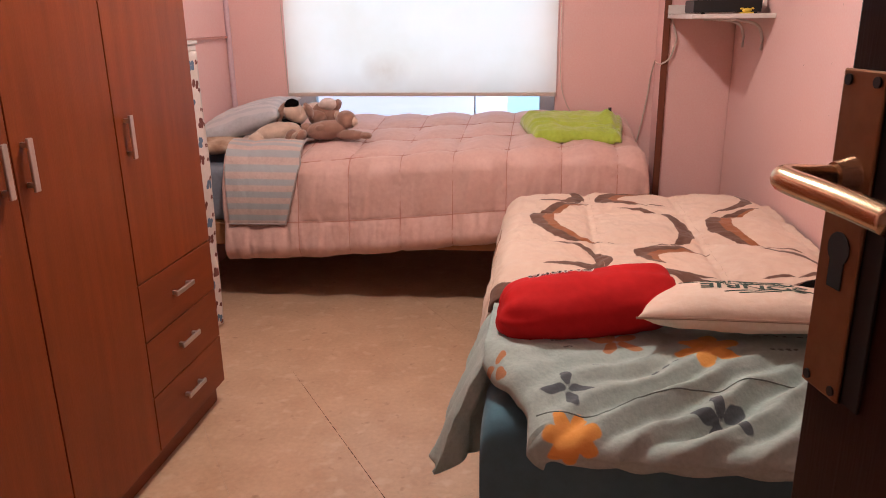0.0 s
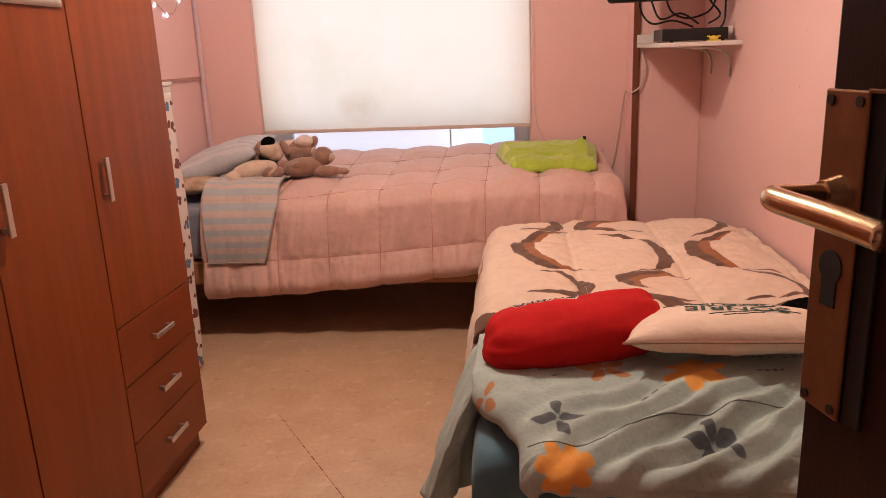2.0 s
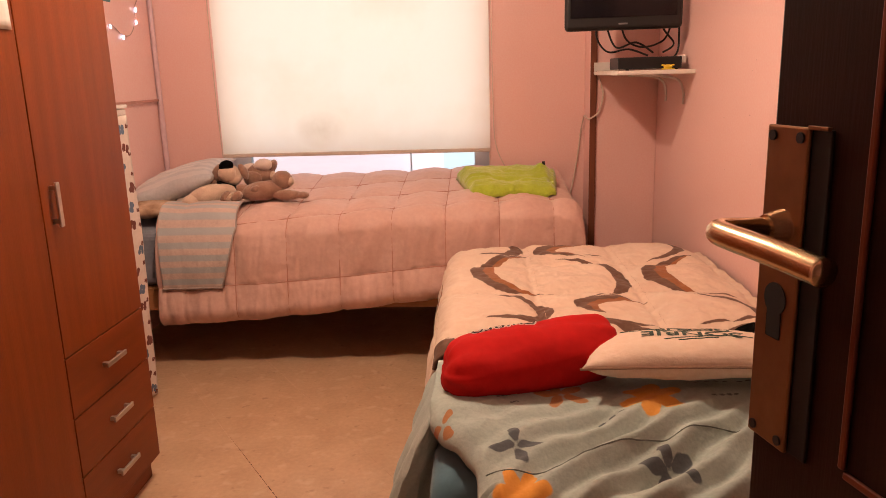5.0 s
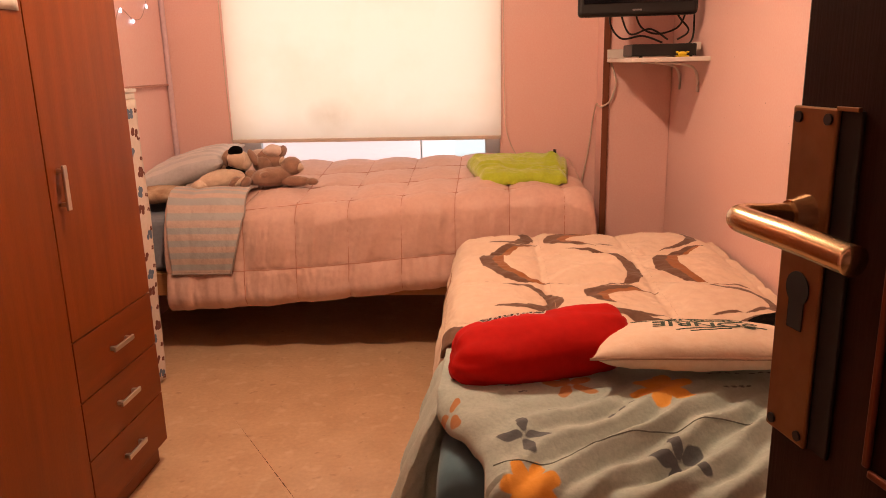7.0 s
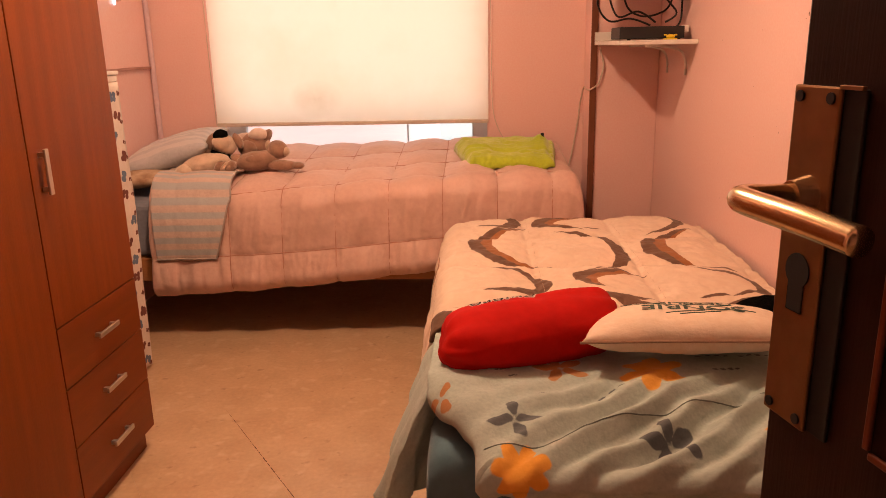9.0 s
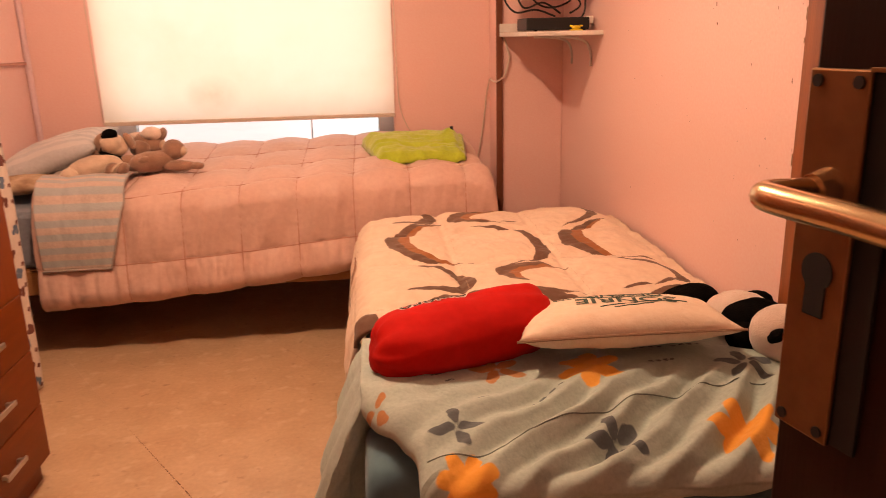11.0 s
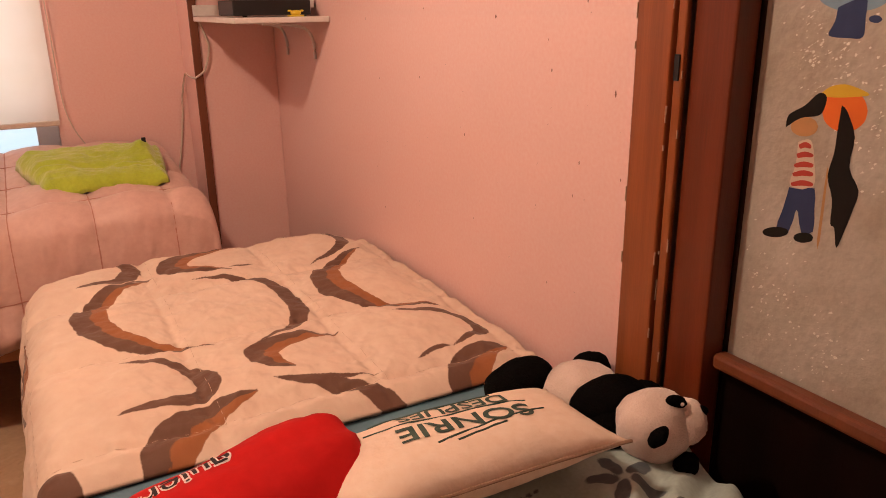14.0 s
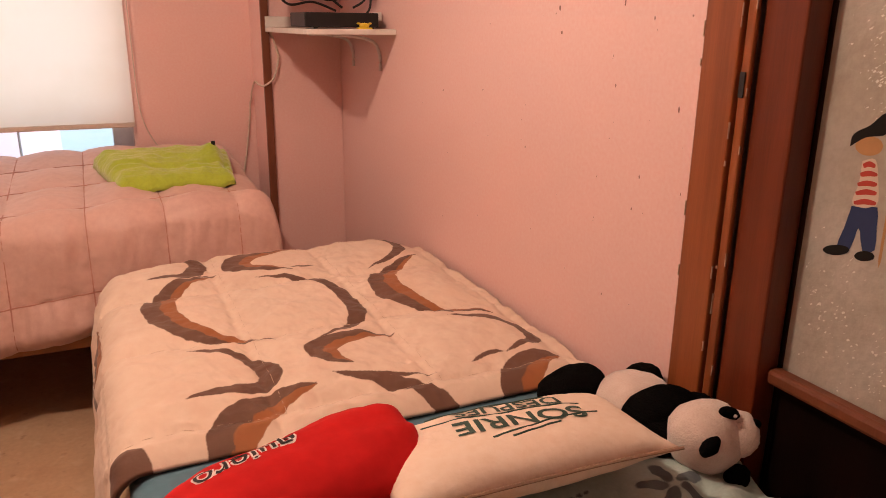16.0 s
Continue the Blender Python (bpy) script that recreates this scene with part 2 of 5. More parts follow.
BLIND = blind_cloth()

# ---------------------------------------------------------------- building helpers


def mesh_of(bm, name, mat, smooth=False):
    me = bpy.data.meshes.new(name)
    bmesh.ops.recalc_face_normals(bm, faces=bm.faces)
    bm.to_mesh(me)
    bm.free()
    for m in (mat if isinstance(mat, (list, tuple)) else [mat]):
        me.materials.append(m)
    if smooth:
        for p in me.polygons:
            p.use_smooth = True
    return me


def part(name, bm, mat, parent=None, label="", smooth=False):
    ob = new(name, mesh_of(bm, name, mat, smooth))
    if parent:
        ob.parent = parent
    return tagged(ob, label)


def thing(name, at, label, category, group="", rz=0.0):
    ob = new(name)
    ob.empty_display_size = 0.05
    ob.matrix_world = pose(*at, 0, 0, rz)
    return tagged(ob, label, category, group)


def box(lo, hi, bevel=0.0, bm=None, seg=2):
    bm = bm or bmesh.new()
    lo, hi = Vector(lo), Vector(hi)
    r = bmesh.ops.create_cube(bm, size=1, matrix=Matrix.Translation((lo + hi) / 2) @ Matrix.Diagonal((*(hi - lo), 1)))
    if bevel:
        es = list({e for v in r["verts"] for e in v.link_edges})
        bmesh.ops.bevel(bm, geom=es, offset=bevel, segments=seg, affect="EDGES", profile=0.5)
    return bm


def blob(c, r, bm=None, turn=(0, 0, 0), seg=20, rough=0.0):
    """An ellipsoid, slightly uneven."""
    bm = bm or bmesh.new()
    m = pose(*c, *turn) @ Matrix.Diagonal((*r, 1))
    vs = bmesh.ops.create_uvsphere(bm, u_segments=seg, v_segments=max(8, seg * 2 // 3), radius=1, matrix=m)["verts"]
    if rough:
        for v in vs:
            v.co += (v.co - Vector(c)).normalized() * rough * (noise.noise(v.co * 22) + 0.45 * noise.noise(v.co * 130))
    return bm


def cyl(p, q, r, bm=None, seg=16, r2=None):
    bm = bm or bmesh.new()
    p, q = Vector(p), Vector(q)
    d = q - p
    m = Matrix.Translation((p + q) / 2) @ d.to_track_quat("Z", "Y").to_matrix().to_4x4()
    bmesh.ops.create_cone(bm, cap_ends=True, segments=seg, radius1=r, radius2=r if r2 is None else r2, depth=d.length, matrix=m)
    return bm


def tube(points, r, bm=None, seg=8):
    """A smooth cable through points."""
    bm = bm or bmesh.new()
    pts = spline([Vector(p) for p in points], 8)
    rings = []
    for i, p in enumerate(pts):
        d = (pts[min(i + 1, len(pts) - 1)] - pts[max(i - 1, 0)]).normalized()
        q = d.to_track_quat("Z", "Y")
        rings.append([bm.verts.new(p + q @ Vector((r * math.cos(a), r * math.sin(a), 0))) for a in (2 * math.pi * k / seg for k in range(seg))])
    for a, b in zip(rings, rings[1:]):
        for k in range(seg):
            bm.faces.new((a[k], a[(k + 1) % seg], b[(k + 1) % seg], b[k]))
    bm.faces.new(rings[0]), bm.faces.new(rings[-1][::-1])
    return bm


def spline(p, n):
    out = []
    for i in range(len(p) - 1):
        a, b, c, d = p[max(i - 1, 0)], p[i], p[i + 1], p[min(i + 2, len(p) - 1)]
        for k in range(n):
            t = k / n
            out.append(0.5 * (2 * b + (c - a) * t + (2 * a - 5 * b + 4 * c - d) * t * t + (3 * b - a - 3 * c + d) * t ** 3))
    out.append(p[-1])
    return out


def cloth(f, us, vs, thick, name, mat, parent=None, label="", plane=None, ink=None):
    """A cloth with thickness from a surface f(u, v); the plane coordinates are kept as the attribute drape."""
    verts, faces, uv = [], [], []
    nu, nv = len(us), len(vs)
    for u in us:
        for v in vs:
            verts.append(f(u, v)), uv.append((u, v, 0))
    for i in range(nu - 1):
        for j in range(nv - 1):
            faces.append((i * nv + j, i * nv + j + 1, (i + 1) * nv + j + 1, (i + 1) * nv + j))
    me = bpy.data.meshes.new(name)
    me.from_pydata([tuple(p) for p in verts], [], faces)
    me.attributes.new("drape", "FLOAT_VECTOR", "POINT").data.foreach_set("vector", np.array(uv, np.float32).ravel())
    if ink:
        flat_xy = np.array([plane(u, v) if plane else (u, v) for u in us for v in vs], np.float32)
        me.attributes.new("ink", "FLOAT_COLOR", "POINT").data.foreach_set("color", np.column_stack((ink(flat_xy), np.ones(len(flat_xy)))).astype(np.float32).ravel())
    me.materials.append(mat)
    for p in me.polygons:
        p.use_smooth = True
    ob = new(name, me)
    bm = bmesh.new()
    bm.from_mesh(me)
    bmesh.ops.recalc_face_normals(bm, faces=bm.faces)
    if sum(fc.normal.z * fc.calc_area() for fc in bm.faces) < 0:
        bmesh.ops.reverse_faces(bm, faces=bm.faces)
    bm.to_mesh(me)
    bm.free()
    if thick:
        sol = ob.modifiers.new("thick", "SOLIDIFY")
        sol.thickness, sol.offset, sol.use_rim = thick, -1, True
    if parent:
        ob.parent = parent
    return tagged(ob, label)


def fold(s, r):
    """How a sheet runs over an edge of radius r at s = 0: way out past the edge, and drop."""
    if s <= -r:
        return s, 0.0
    a = (s + r) / r
    if a < math.pi / 2:
        return -r + r * math.sin(a), r * (1 - math.cos(a))
    return 0.0, r + (a - math.pi / 2) * r


def fbm(x, y, z=0.0):
    return noise.noise((x, y, z)) + 0.5 * noise.noise((2.1 * x, 2.1 * y, z + 7)) + 0.25 * noise.noise((4.3 * x, 4.3 * y, z + 13))


def grid(a, b, n):
    return [a + (b - a) * i / n for i in range(n + 1)]

# ---------------------------------------------------------------- the room
XL, XR, YP, YW, YN, ZC = -1.47, 1.40, 4.30, 4.60, -0.12, 2.74
XP = 1.05          # the pier's free corner
WX0, WX1, WZ0, WZ1 = -1.09, 0.495, 0.72, 2.14


def structure(name, bm, mat, label, category="wall"):
    return tagged(part(name, bm, mat), label, category, kind="structure")


wall_far = box((XL - 0.1, YW, 0), (WX0, YW + 0.22, ZC))
box((WX1, YW, 0), (XR + 0.12, YW + 0.22, ZC), bm=wall_far)
box((WX0, YW, 0), (WX1, YW + 0.22, WZ0), bm=wall_far)
box((WX0, YW, WZ1), (WX1, YW + 0.22, ZC), bm=wall_far)
structure("wall_north", wall_far, PINK, "pink painted plaster wall with the window opening")
structure("pier", box((XP, YP, 0), (XR, YW, ZC), 0.004), PINK, "pink painted plaster pier beside the window recess")
structure("wall_west", box((XL - 0.1, YN - 0.1, 0), (XL, YW, ZC)), PINK, "pink painted plaster side wall")
wall_r = box((XR, 1.965, 0), (XR + 0.12, YW, ZC))
box((XR, YN - 0.1, 0), (XR + 0.12, 0.98, ZC), bm=wall_r)
box((XR, 0.98, 2.10), (XR + 0.12, 1.965, ZC), bm=wall_r)
structure("wall_east", wall_r, PINK, "pink painted plaster wall with small chips and dents")
wall_n = box((XL, YN - 0.1, 0), (0.0, YN, ZC))
box((0.90, YN - 0.1, 0), (XR, YN, ZC), bm=wall_n)
box((0.0, YN - 0.1, 2.08), (0.90, YN, ZC), bm=wall_n)
structure("wall_south", wall_n, PINK, "pink painted wall with the open doorway")
hall = box((-0.9, YN - 1.5, 0), (1.8, YN - 1.4, ZC))
box((-1.0, YN - 1.5, 0), (-0.9, YN - 0.1, ZC), bm=hall)
box((1.8, YN - 1.5, 0), (1.9, YN - 0.1, ZC), bm=hall)
structure("wall_hall", hall, PINK, "plain wall of the dim passage outside the door")
structure("ceiling", box((XL - 0.1, YN - 1.5, ZC), (1.9, YW + 0.22, ZC + 0.1)), CEIL, "plain white painted ceiling", "ceiling")
floor = structure("floor", box((XL - 0.1, YN - 1.5, -0.08), (1.9, YW + 0.22, -0.006)), GROUT, "marbled beige floor tiles with thin dark joints", "floor")
structure("backdrop", box((-4, 9.0, -2), (4, 9.05, 6)), HAZE, "pale hazy facade outside the window", "backdrop")
structure("backdrop_sky", box((0.02, 8.6, -2), (4, 8.65, 6)), SKYBLUE, "pale blue brightness outside the window", "backdrop")
# Added dark sheet, out of view, closes the opening behind the glazed door.
structure("door_back_sheet", box((XR + 0.20, 0.90, 0), (XR + 0.24, 2.1, ZC)), DARKWOOD, "unseen dark sheet added behind the glazed door")

# the window: white sliding frame, two panes and a sill
window = thing("window_1", (0, 0, 0), "white sliding window behind the lowered blind", "window")
window["kind"] = "structure"
fy0, fy1 = YW + 0.10, YW + 0.15
for lo, hi in (((WX0, fy0, WZ0), (WX0 + 0.12, fy1, WZ1)), ((WX1 - 0.09, fy0, WZ0), (WX1, fy1, WZ1)),
               ((WX0 + 0.12, fy0, WZ0), (WX1 - 0.09, fy1, WZ0 + 0.05)), ((WX0 + 0.12, fy0, WZ1 - 0.05), (WX1 - 0.09, fy1, WZ1)),
               ((0.012, fy0 + 0.005, WZ0 + 0.05), (0.020, fy1, WZ1 - 0.05))):
    part("window_frame", box(lo, hi, 0.004), FRAME_W, window)
for a, b in ((WX0 + 0.12, 0.012), (0.020, WX1 - 0.09)):
    pane = part("pane", box((a, fy0 + 0.02, WZ0 + 0.05), (b, fy0 + 0.024, WZ1 - 0.05)), GLASS, window)
    pane.visible_shadow = False
part("window_sill", box((WX0, YW - 0.01, WZ0 - 0.03), (WX1, fy0, WZ0 + 0.005), 0.004), FRAME_W, window)

# the roller blind
BX0, BX1, BZ = -1.095, 0.500, 0.945
blind = thing("roller_blind", (0, YW - 0.035, BZ), "cream fabric roller blind, lowered and glowing with daylight", "blind")


def blind_surface(u, v):
    return Vector((u, 0.006 * fbm(u * 1.3, v * 0.6) - 0.004, v))


cloth(blind_surface, grid(BX0, BX1, 40), grid(0.012, 1.22, 30), 0.0, "fabric", BLIND, blind)
part("bottom_bar", box((BX0, -0.012, -0.006), (BX1, 0.004, 0.016), 0.004), material("beige_hem", (0.62, 0.52, 0.44), 0.7), blind, "beige hem bar")
part("roller", cyl((BX0 - 0.02, 0, 1.24), (BX1 + 0.02, 0, 1.24), 0.025), WHITEPLASTIC, blind)
part("cord", tube([(BX1 + 0.012, -0.004, 1.2), (BX1 + 0.018, -0.006, 0.4), (BX1 + 0.03, -0.01, 0.05), (BX1 + 0.10, -0.03, -0.12)], 0.0025), CABLE_W, blind)
part("cord", tube([(BX0 - 0.010, -0.004, 1.2), (BX0 - 0.014, -0.006, 0.5), (BX0 - 0.004, -0.004, 0.0)], 0.0025), CABLE_W, blind)

# Lilac strip added in the corner in place of a streak of leaking daylight.
structure("trim", cyl((XL + 0.016, YW - 0.016, 0.6), (XL + 0.016, YW - 0.016, ZC), 0.016, seg=14), material("lilac_daylight_streak", (0.74, 0.54, 0.58), 0.4, scale=6, amount=0.3), "pale lilac rounded strip standing for a daylight streak in the corner", "trim")

# the batten on the pier's corner and its cable
structure("batten", box((XP - 0.012, YP - 0.016, 0.0), (XP + 0.022, YP - 0.001, 2.3), 0.003), BATTEN, "thin dark brown wooden batten on the pier corner", "batten")
cable = thing("wall_cable", (XP, YP, 1.1), "thin ivory cable stapled to the pier", "cable")
part("cable", tube([(0.029, -0.012, 0.26), (0.050, -0.016, 0.19), (0.055, -0.020, 0.146), (0.028, -0.024, 0.064), (-0.019, -0.022, 0.029)], 0.0045), CABLE_W, cable)
part("cable", tube([(-0.019, -0.022, 0.029), (-0.026, 0.05, 0.035), (-0.016, 0.20, 0.030), (-0.023, 0.288, -0.070), (-0.031, 0.288, -0.151), (-0.056, 0.288, -0.316), (-0.080, 0.288, -0.433)], 0.0045), CABLE_W, cable)

# the glazed door in the east wall
door2 = thing("door_2", (XR, 1.40, 0), "dark wooden door with a frosted glass pane painted with bright shapes", "door")
door2["kind"] = "structure"
for y0, y1, x0, x1, m, nm in ((1.888, 1.976, -0.020, 0.0, CASING, "casing"), (1.864, 1.885, -0.012, 0.0, CASING, "casing"),
                              (1.772, 1.862, 0.004, 0.058, MIDWOOD, "frame"), (0.985, 1.04, 0.006, 0.12, MIDWOOD, "frame"), (0.90, 0.985, -0.020, 0.0, CASING, "casing")):
    part(nm, box((x0, y0 - 1.40, 0), (x1, y1 - 1.40, 2.08), 0.004), m, door2)
part("casing", box((-0.020, 0.90 - 1.40, 2.085), (0.0, 2.0 - 1.40, 2.17), 0.004), CASING, door2)
random.seed(21)
WORN = material("bare_worn_wood", (0.50, 0.34, 0.24), 0.7, scale=60, amount=0.5)
for k in range(26):
    z, l = random.uniform(0.72, 1.75), random.uniform(0.006, 0.03)
    y, x = random.choice(((0.576, -0.0205), (0.488, -0.0205), (0.4855, -0.0125), (0.465, -0.0125)))
    w = random.uniform(0.0008, 0.0022)
    part("worn_fleck", box((x - 0.0004, y - w, z), (x + 0.002, y + w * 0.4, z + l)), WORN, door2)
part("strike_plate", box((-0.0155, 0.470, 1.285), (-0.0125, 0.482, 1.330), 0.001), BLACK, door2, "small dark metal strike plate")
part("stile", box((0.060, 0.366, 0.01), (0.09, 0.45, 2.06), 0.003), DARKWOOD, door2)
part("stile", box((0.052, -0.355, 0.01), (0.09, -0.27, 2.06), 0.003), DARKWOOD, door2)
# Lower panel is darkened in its own colour to stand for the shade there.
part("lower_panel", box((0.056, -0.27, 0.01), (0.088, 0.366, 0.765), 0.003), wood("black_brown_shaded_wood", (0.008, 0.003, 0.002), (0.004, 0.002, 0.0015), 0.5, spec=0.1), door2, "plain dark lower panel")
part("ledge", box((0.026, -0.27, 0.768), (0.059, 0.370, 0.798), 0.008), BATTEN, door2, "worn wooden ledge moulding")
FROST = material("frosted_painted_glass", (0.45, 0.42, 0.37), 0.34, second=(0.33, 0.28, 0.22), scale=7, amount=0.8, bump=0.30, bump_scale=70)
pane2 = part("pane", box((0.062, -0.27, 0.766), (0.068, 0.365, 2.0)), FROST, door2, "frosted dimpled glass pane")


def flat(points, x, name, mat, parent, n=6):
    """A painted shape on the pane: an outline in (y, z)."""
    bm = bmesh.new()
    pts = spline([Vector((0, *p)) for p in points] + [Vector((0, *points[0]))], n)[:-1]
    x = 0.0616 + (x - 0.0605) * 0.15
    bm.faces.new([bm.verts.new((x, p.y, p.z)) for p in pts])
    return part(name, bm, mat, parent)


def oval(cy, cz, ry, rz, lean=0.0, k=10):
    return [(cy + ry * math.cos(a) * math.cos(lean) - rz * math.sin(a) * math.sin(lean), cz + rz * math.sin(a) * math.cos(lean) + ry * math.cos(a) * math.sin(lean))
            for a in (2 * math.pi * i / k for i in range(k))]


P_ORANGE = material("orange_glass_paint", (0.72, 0.16, 0.03), 0.5, spec=0.12, scale=30, amount=0.4)
P_YELLOW = material("yellow_glass_paint", (0.62, 0.42, 0.04), 0.5, spec=0.12, scale=30, amount=0.4)
P_RED = material("red_glass_paint", (0.42, 0.06, 0.045), 0.5, spec=0.12, scale=30, amount=0.4)
P_BLUE = material("navy_glass_paint", (0.035, 0.05, 0.12), 0.5, spec=0.12, scale=30, amount=0.4)
P_SKY = material("light_blue_glass_paint", (0.20, 0.32, 0.42), 0.5, spec=0.12, scale=30, amount=0.4)
P_BLACK = material("black_glass_paint", (0.012, 0.011, 0.010), 0.4, spec=0.12, scale=30, amount=0.4)
P_OCHRE = material("ochre_glass_paint", (0.46, 0.25, 0.11), 0.5, spec=0.12, scale=30, amount=0.5)
P_CREAM = material("cream_glass_paint", (0.62, 0.50, 0.40), 0.5, spec=0.12, scale=30, amount=0.4)
px_ = 0.0605
Y0 = -1.40
flat([(1.564 + Y0, 1.424), (1.572 + Y0, 1.409), (1.598 + Y0, 1.400), (1.634 + Y0, 1.400), (1.665 + Y0, 1.410), (1.680 + Y0, 1.426), (1.670 + Y0, 1.441), (1.641 + Y0, 1.450), (1.606 + Y0, 1.449), (1.577 + Y0, 1.439)], px_ + 0.0008, "painted_cloud", P_SKY, pane2, 4)
flat([(1.641 + Y0, 1.405), (1.620 + Y0, 1.414), (1.599 + Y0, 1.418), (1.596 + Y0, 1.389), (1.596 + Y0, 1.364), (1.619 + Y0, 1.362), (1.650 + Y0, 1.365), (1.643 + Y0, 1.385)], px_ - 0.0002, "painted_patch", P_BLUE, pane2, 4)
flat([(1.571 + Y0, 1.389), (1.573 + Y0, 1.386), (1.577 + Y0, 1.384), (1.583 + Y0, 1.384), (1.589 + Y0, 1.386), (1.591 + Y0, 1.389), (1.590 + Y0, 1.392), (1.585 + Y0, 1.394), (1.579 + Y0, 1.394), (1.574 + Y0, 1.392)], px_ + 0.0002, "painted_spot", P_BLUE, pane2, 4)
flat([(1.571 + Y0, 1.261), (1.573 + Y0, 1.246), (1.584 + Y0, 1.233), (1.601 + Y0, 1.226), (1.620 + Y0, 1.228), (1.636 + Y0, 1.238), (1.643 + Y0, 1.254), (1.641 + Y0, 1.270), (1.628 + Y0, 1.283), (1.611 + Y0, 1.289), (1.592 + Y0, 1.286), (1.578 + Y0, 1.276)], px_ + 0.0006, "painted_disc", P_ORANGE, pane2, 4)
flat([(1.652 + Y0, 1.276), (1.636 + Y0, 1.290), (1.612 + Y0, 1.296), (1.587 + Y0, 1.291), (1.572 + Y0, 1.284), (1.594 + Y0, 1.279), (1.629 + Y0, 1.275)], px_ , "painted_band", P_YELLOW, pane2, 4)
flat([(1.703 + Y0, 1.220), (1.700 + Y0, 1.241), (1.674 + Y0, 1.258), (1.653 + Y0, 1.279), (1.639 + Y0, 1.276), (1.640 + Y0, 1.256), (1.649 + Y0, 1.245), (1.678 + Y0, 1.238)], px_ - 0.0008, "painted_cap", P_BLACK, pane2, 4)
flat([(1.646 + Y0, 1.229), (1.649 + Y0, 1.219), (1.660 + Y0, 1.212), (1.675 + Y0, 1.210), (1.688 + Y0, 1.214), (1.694 + Y0, 1.223), (1.690 + Y0, 1.232), (1.679 + Y0, 1.239), (1.664 + Y0, 1.241), (1.652 + Y0, 1.237)], px_ - 0.0002, "painted_spot", P_OCHRE, pane2, 4)
flat([(1.677 + Y0, 1.200), (1.655 + Y0, 1.206), (1.644 + Y0, 1.174), (1.640 + Y0, 1.134), (1.681 + Y0, 1.128), (1.676 + Y0, 1.164)], px_ - 0.0001, "painted_patch", P_CREAM, pane2, 4)
flat([(1.675 + Y0, 1.196), (1.665 + Y0, 1.202), (1.654 + Y0, 1.199), (1.654 + Y0, 1.193), (1.664 + Y0, 1.193), (1.672 + Y0, 1.190)], px_ - 0.0004, "painted_stripe", P_RED, pane2, 3)
flat([(1.677 + Y0, 1.181), (1.663 + Y0, 1.187), (1.648 + Y0, 1.185), (1.649 + Y0, 1.180), (1.662 + Y0, 1.178), (1.674 + Y0, 1.175)], px_ - 0.0004, "painted_stripe", P_RED, pane2, 3)
flat([(1.679 + Y0, 1.164), (1.663 + Y0, 1.171), (1.646 + Y0, 1.170), (1.647 + Y0, 1.164), (1.662 + Y0, 1.162), (1.676 + Y0, 1.159)], px_ - 0.0004, "painted_stripe", P_RED, pane2, 3)
flat([(1.680 + Y0, 1.149), (1.662 + Y0, 1.157), (1.644 + Y0, 1.156), (1.645 + Y0, 1.150), (1.661 + Y0, 1.148), (1.676 + Y0, 1.144)], px_ - 0.0004, "painted_stripe", P_RED, pane2, 3)
flat([(1.680 + Y0, 1.133), (1.661 + Y0, 1.141), (1.642 + Y0, 1.140), (1.643 + Y0, 1.134), (1.660 + Y0, 1.132), (1.677 + Y0, 1.128)], px_ - 0.0004, "painted_stripe", P_RED, pane2, 3)
flat([(1.682 + Y0, 1.125), (1.658 + Y0, 1.126), (1.637 + Y0, 1.132), (1.632 + Y0, 1.098), (1.629 + Y0, 1.063), (1.649 + Y0, 1.055), (1.660 + Y0, 1.087), (1.665 + Y0, 1.087), (1.672 + Y0, 1.053), (1.697 + Y0, 1.048), (1.689 + Y0, 1.085)], px_ - 0.0005, "painted_patch", P_BLUE, pane2, 2)
flat([(1.672 + Y0, 1.051), (1.676 + Y0, 1.045), (1.688 + Y0, 1.038), (1.703 + Y0, 1.034), (1.716 + Y0, 1.034), (1.722 + Y0, 1.038), (1.717 + Y0, 1.045), (1.705 + Y0, 1.051), (1.690 + Y0, 1.055), (1.677 + Y0, 1.055)], px_ - 0.0008, "painted_spot", P_BLACK, pane2, 4)
flat([(1.627 + Y0, 1.053), (1.629 + Y0, 1.047), (1.638 + Y0, 1.042), (1.648 + Y0, 1.039), (1.658 + Y0, 1.040), (1.662 + Y0, 1.044), (1.659 + Y0, 1.050), (1.651 + Y0, 1.055), (1.640 + Y0, 1.058), (1.631 + Y0, 1.057)], px_ - 0.0008, "painted_spot", P_BLACK, pane2, 4)
flat([(1.612 + Y0, 1.265), (1.602 + Y0, 1.257), (1.584 + Y0, 1.221), (1.585 + Y0, 1.175), (1.565 + Y0, 1.143), (1.569 + Y0, 1.112), (1.577 + Y0, 1.077), (1.586 + Y0, 1.047), (1.594 + Y0, 1.077), (1.602 + Y0, 1.083), (1.605 + Y0, 1.121), (1.618 + Y0, 1.155), (1.613 + Y0, 1.193), (1.613 + Y0, 1.226)], px_ - 0.0010, "painted_streak", P_BLACK, pane2, 3)
flat([(1.621 + Y0, 1.164), (1.618 + Y0, 1.164), (1.615 + Y0, 1.050), (1.620 + Y0, 1.049)], px_ + 0.0001, "painted_bar", P_OCHRE, pane2, 2)
P_FLAKE = material("white_flaking_film", (0.74, 0.72, 0.66), 0.6, scale=60, amount=0.4)
random.seed(33)
bm = bmesh.new()
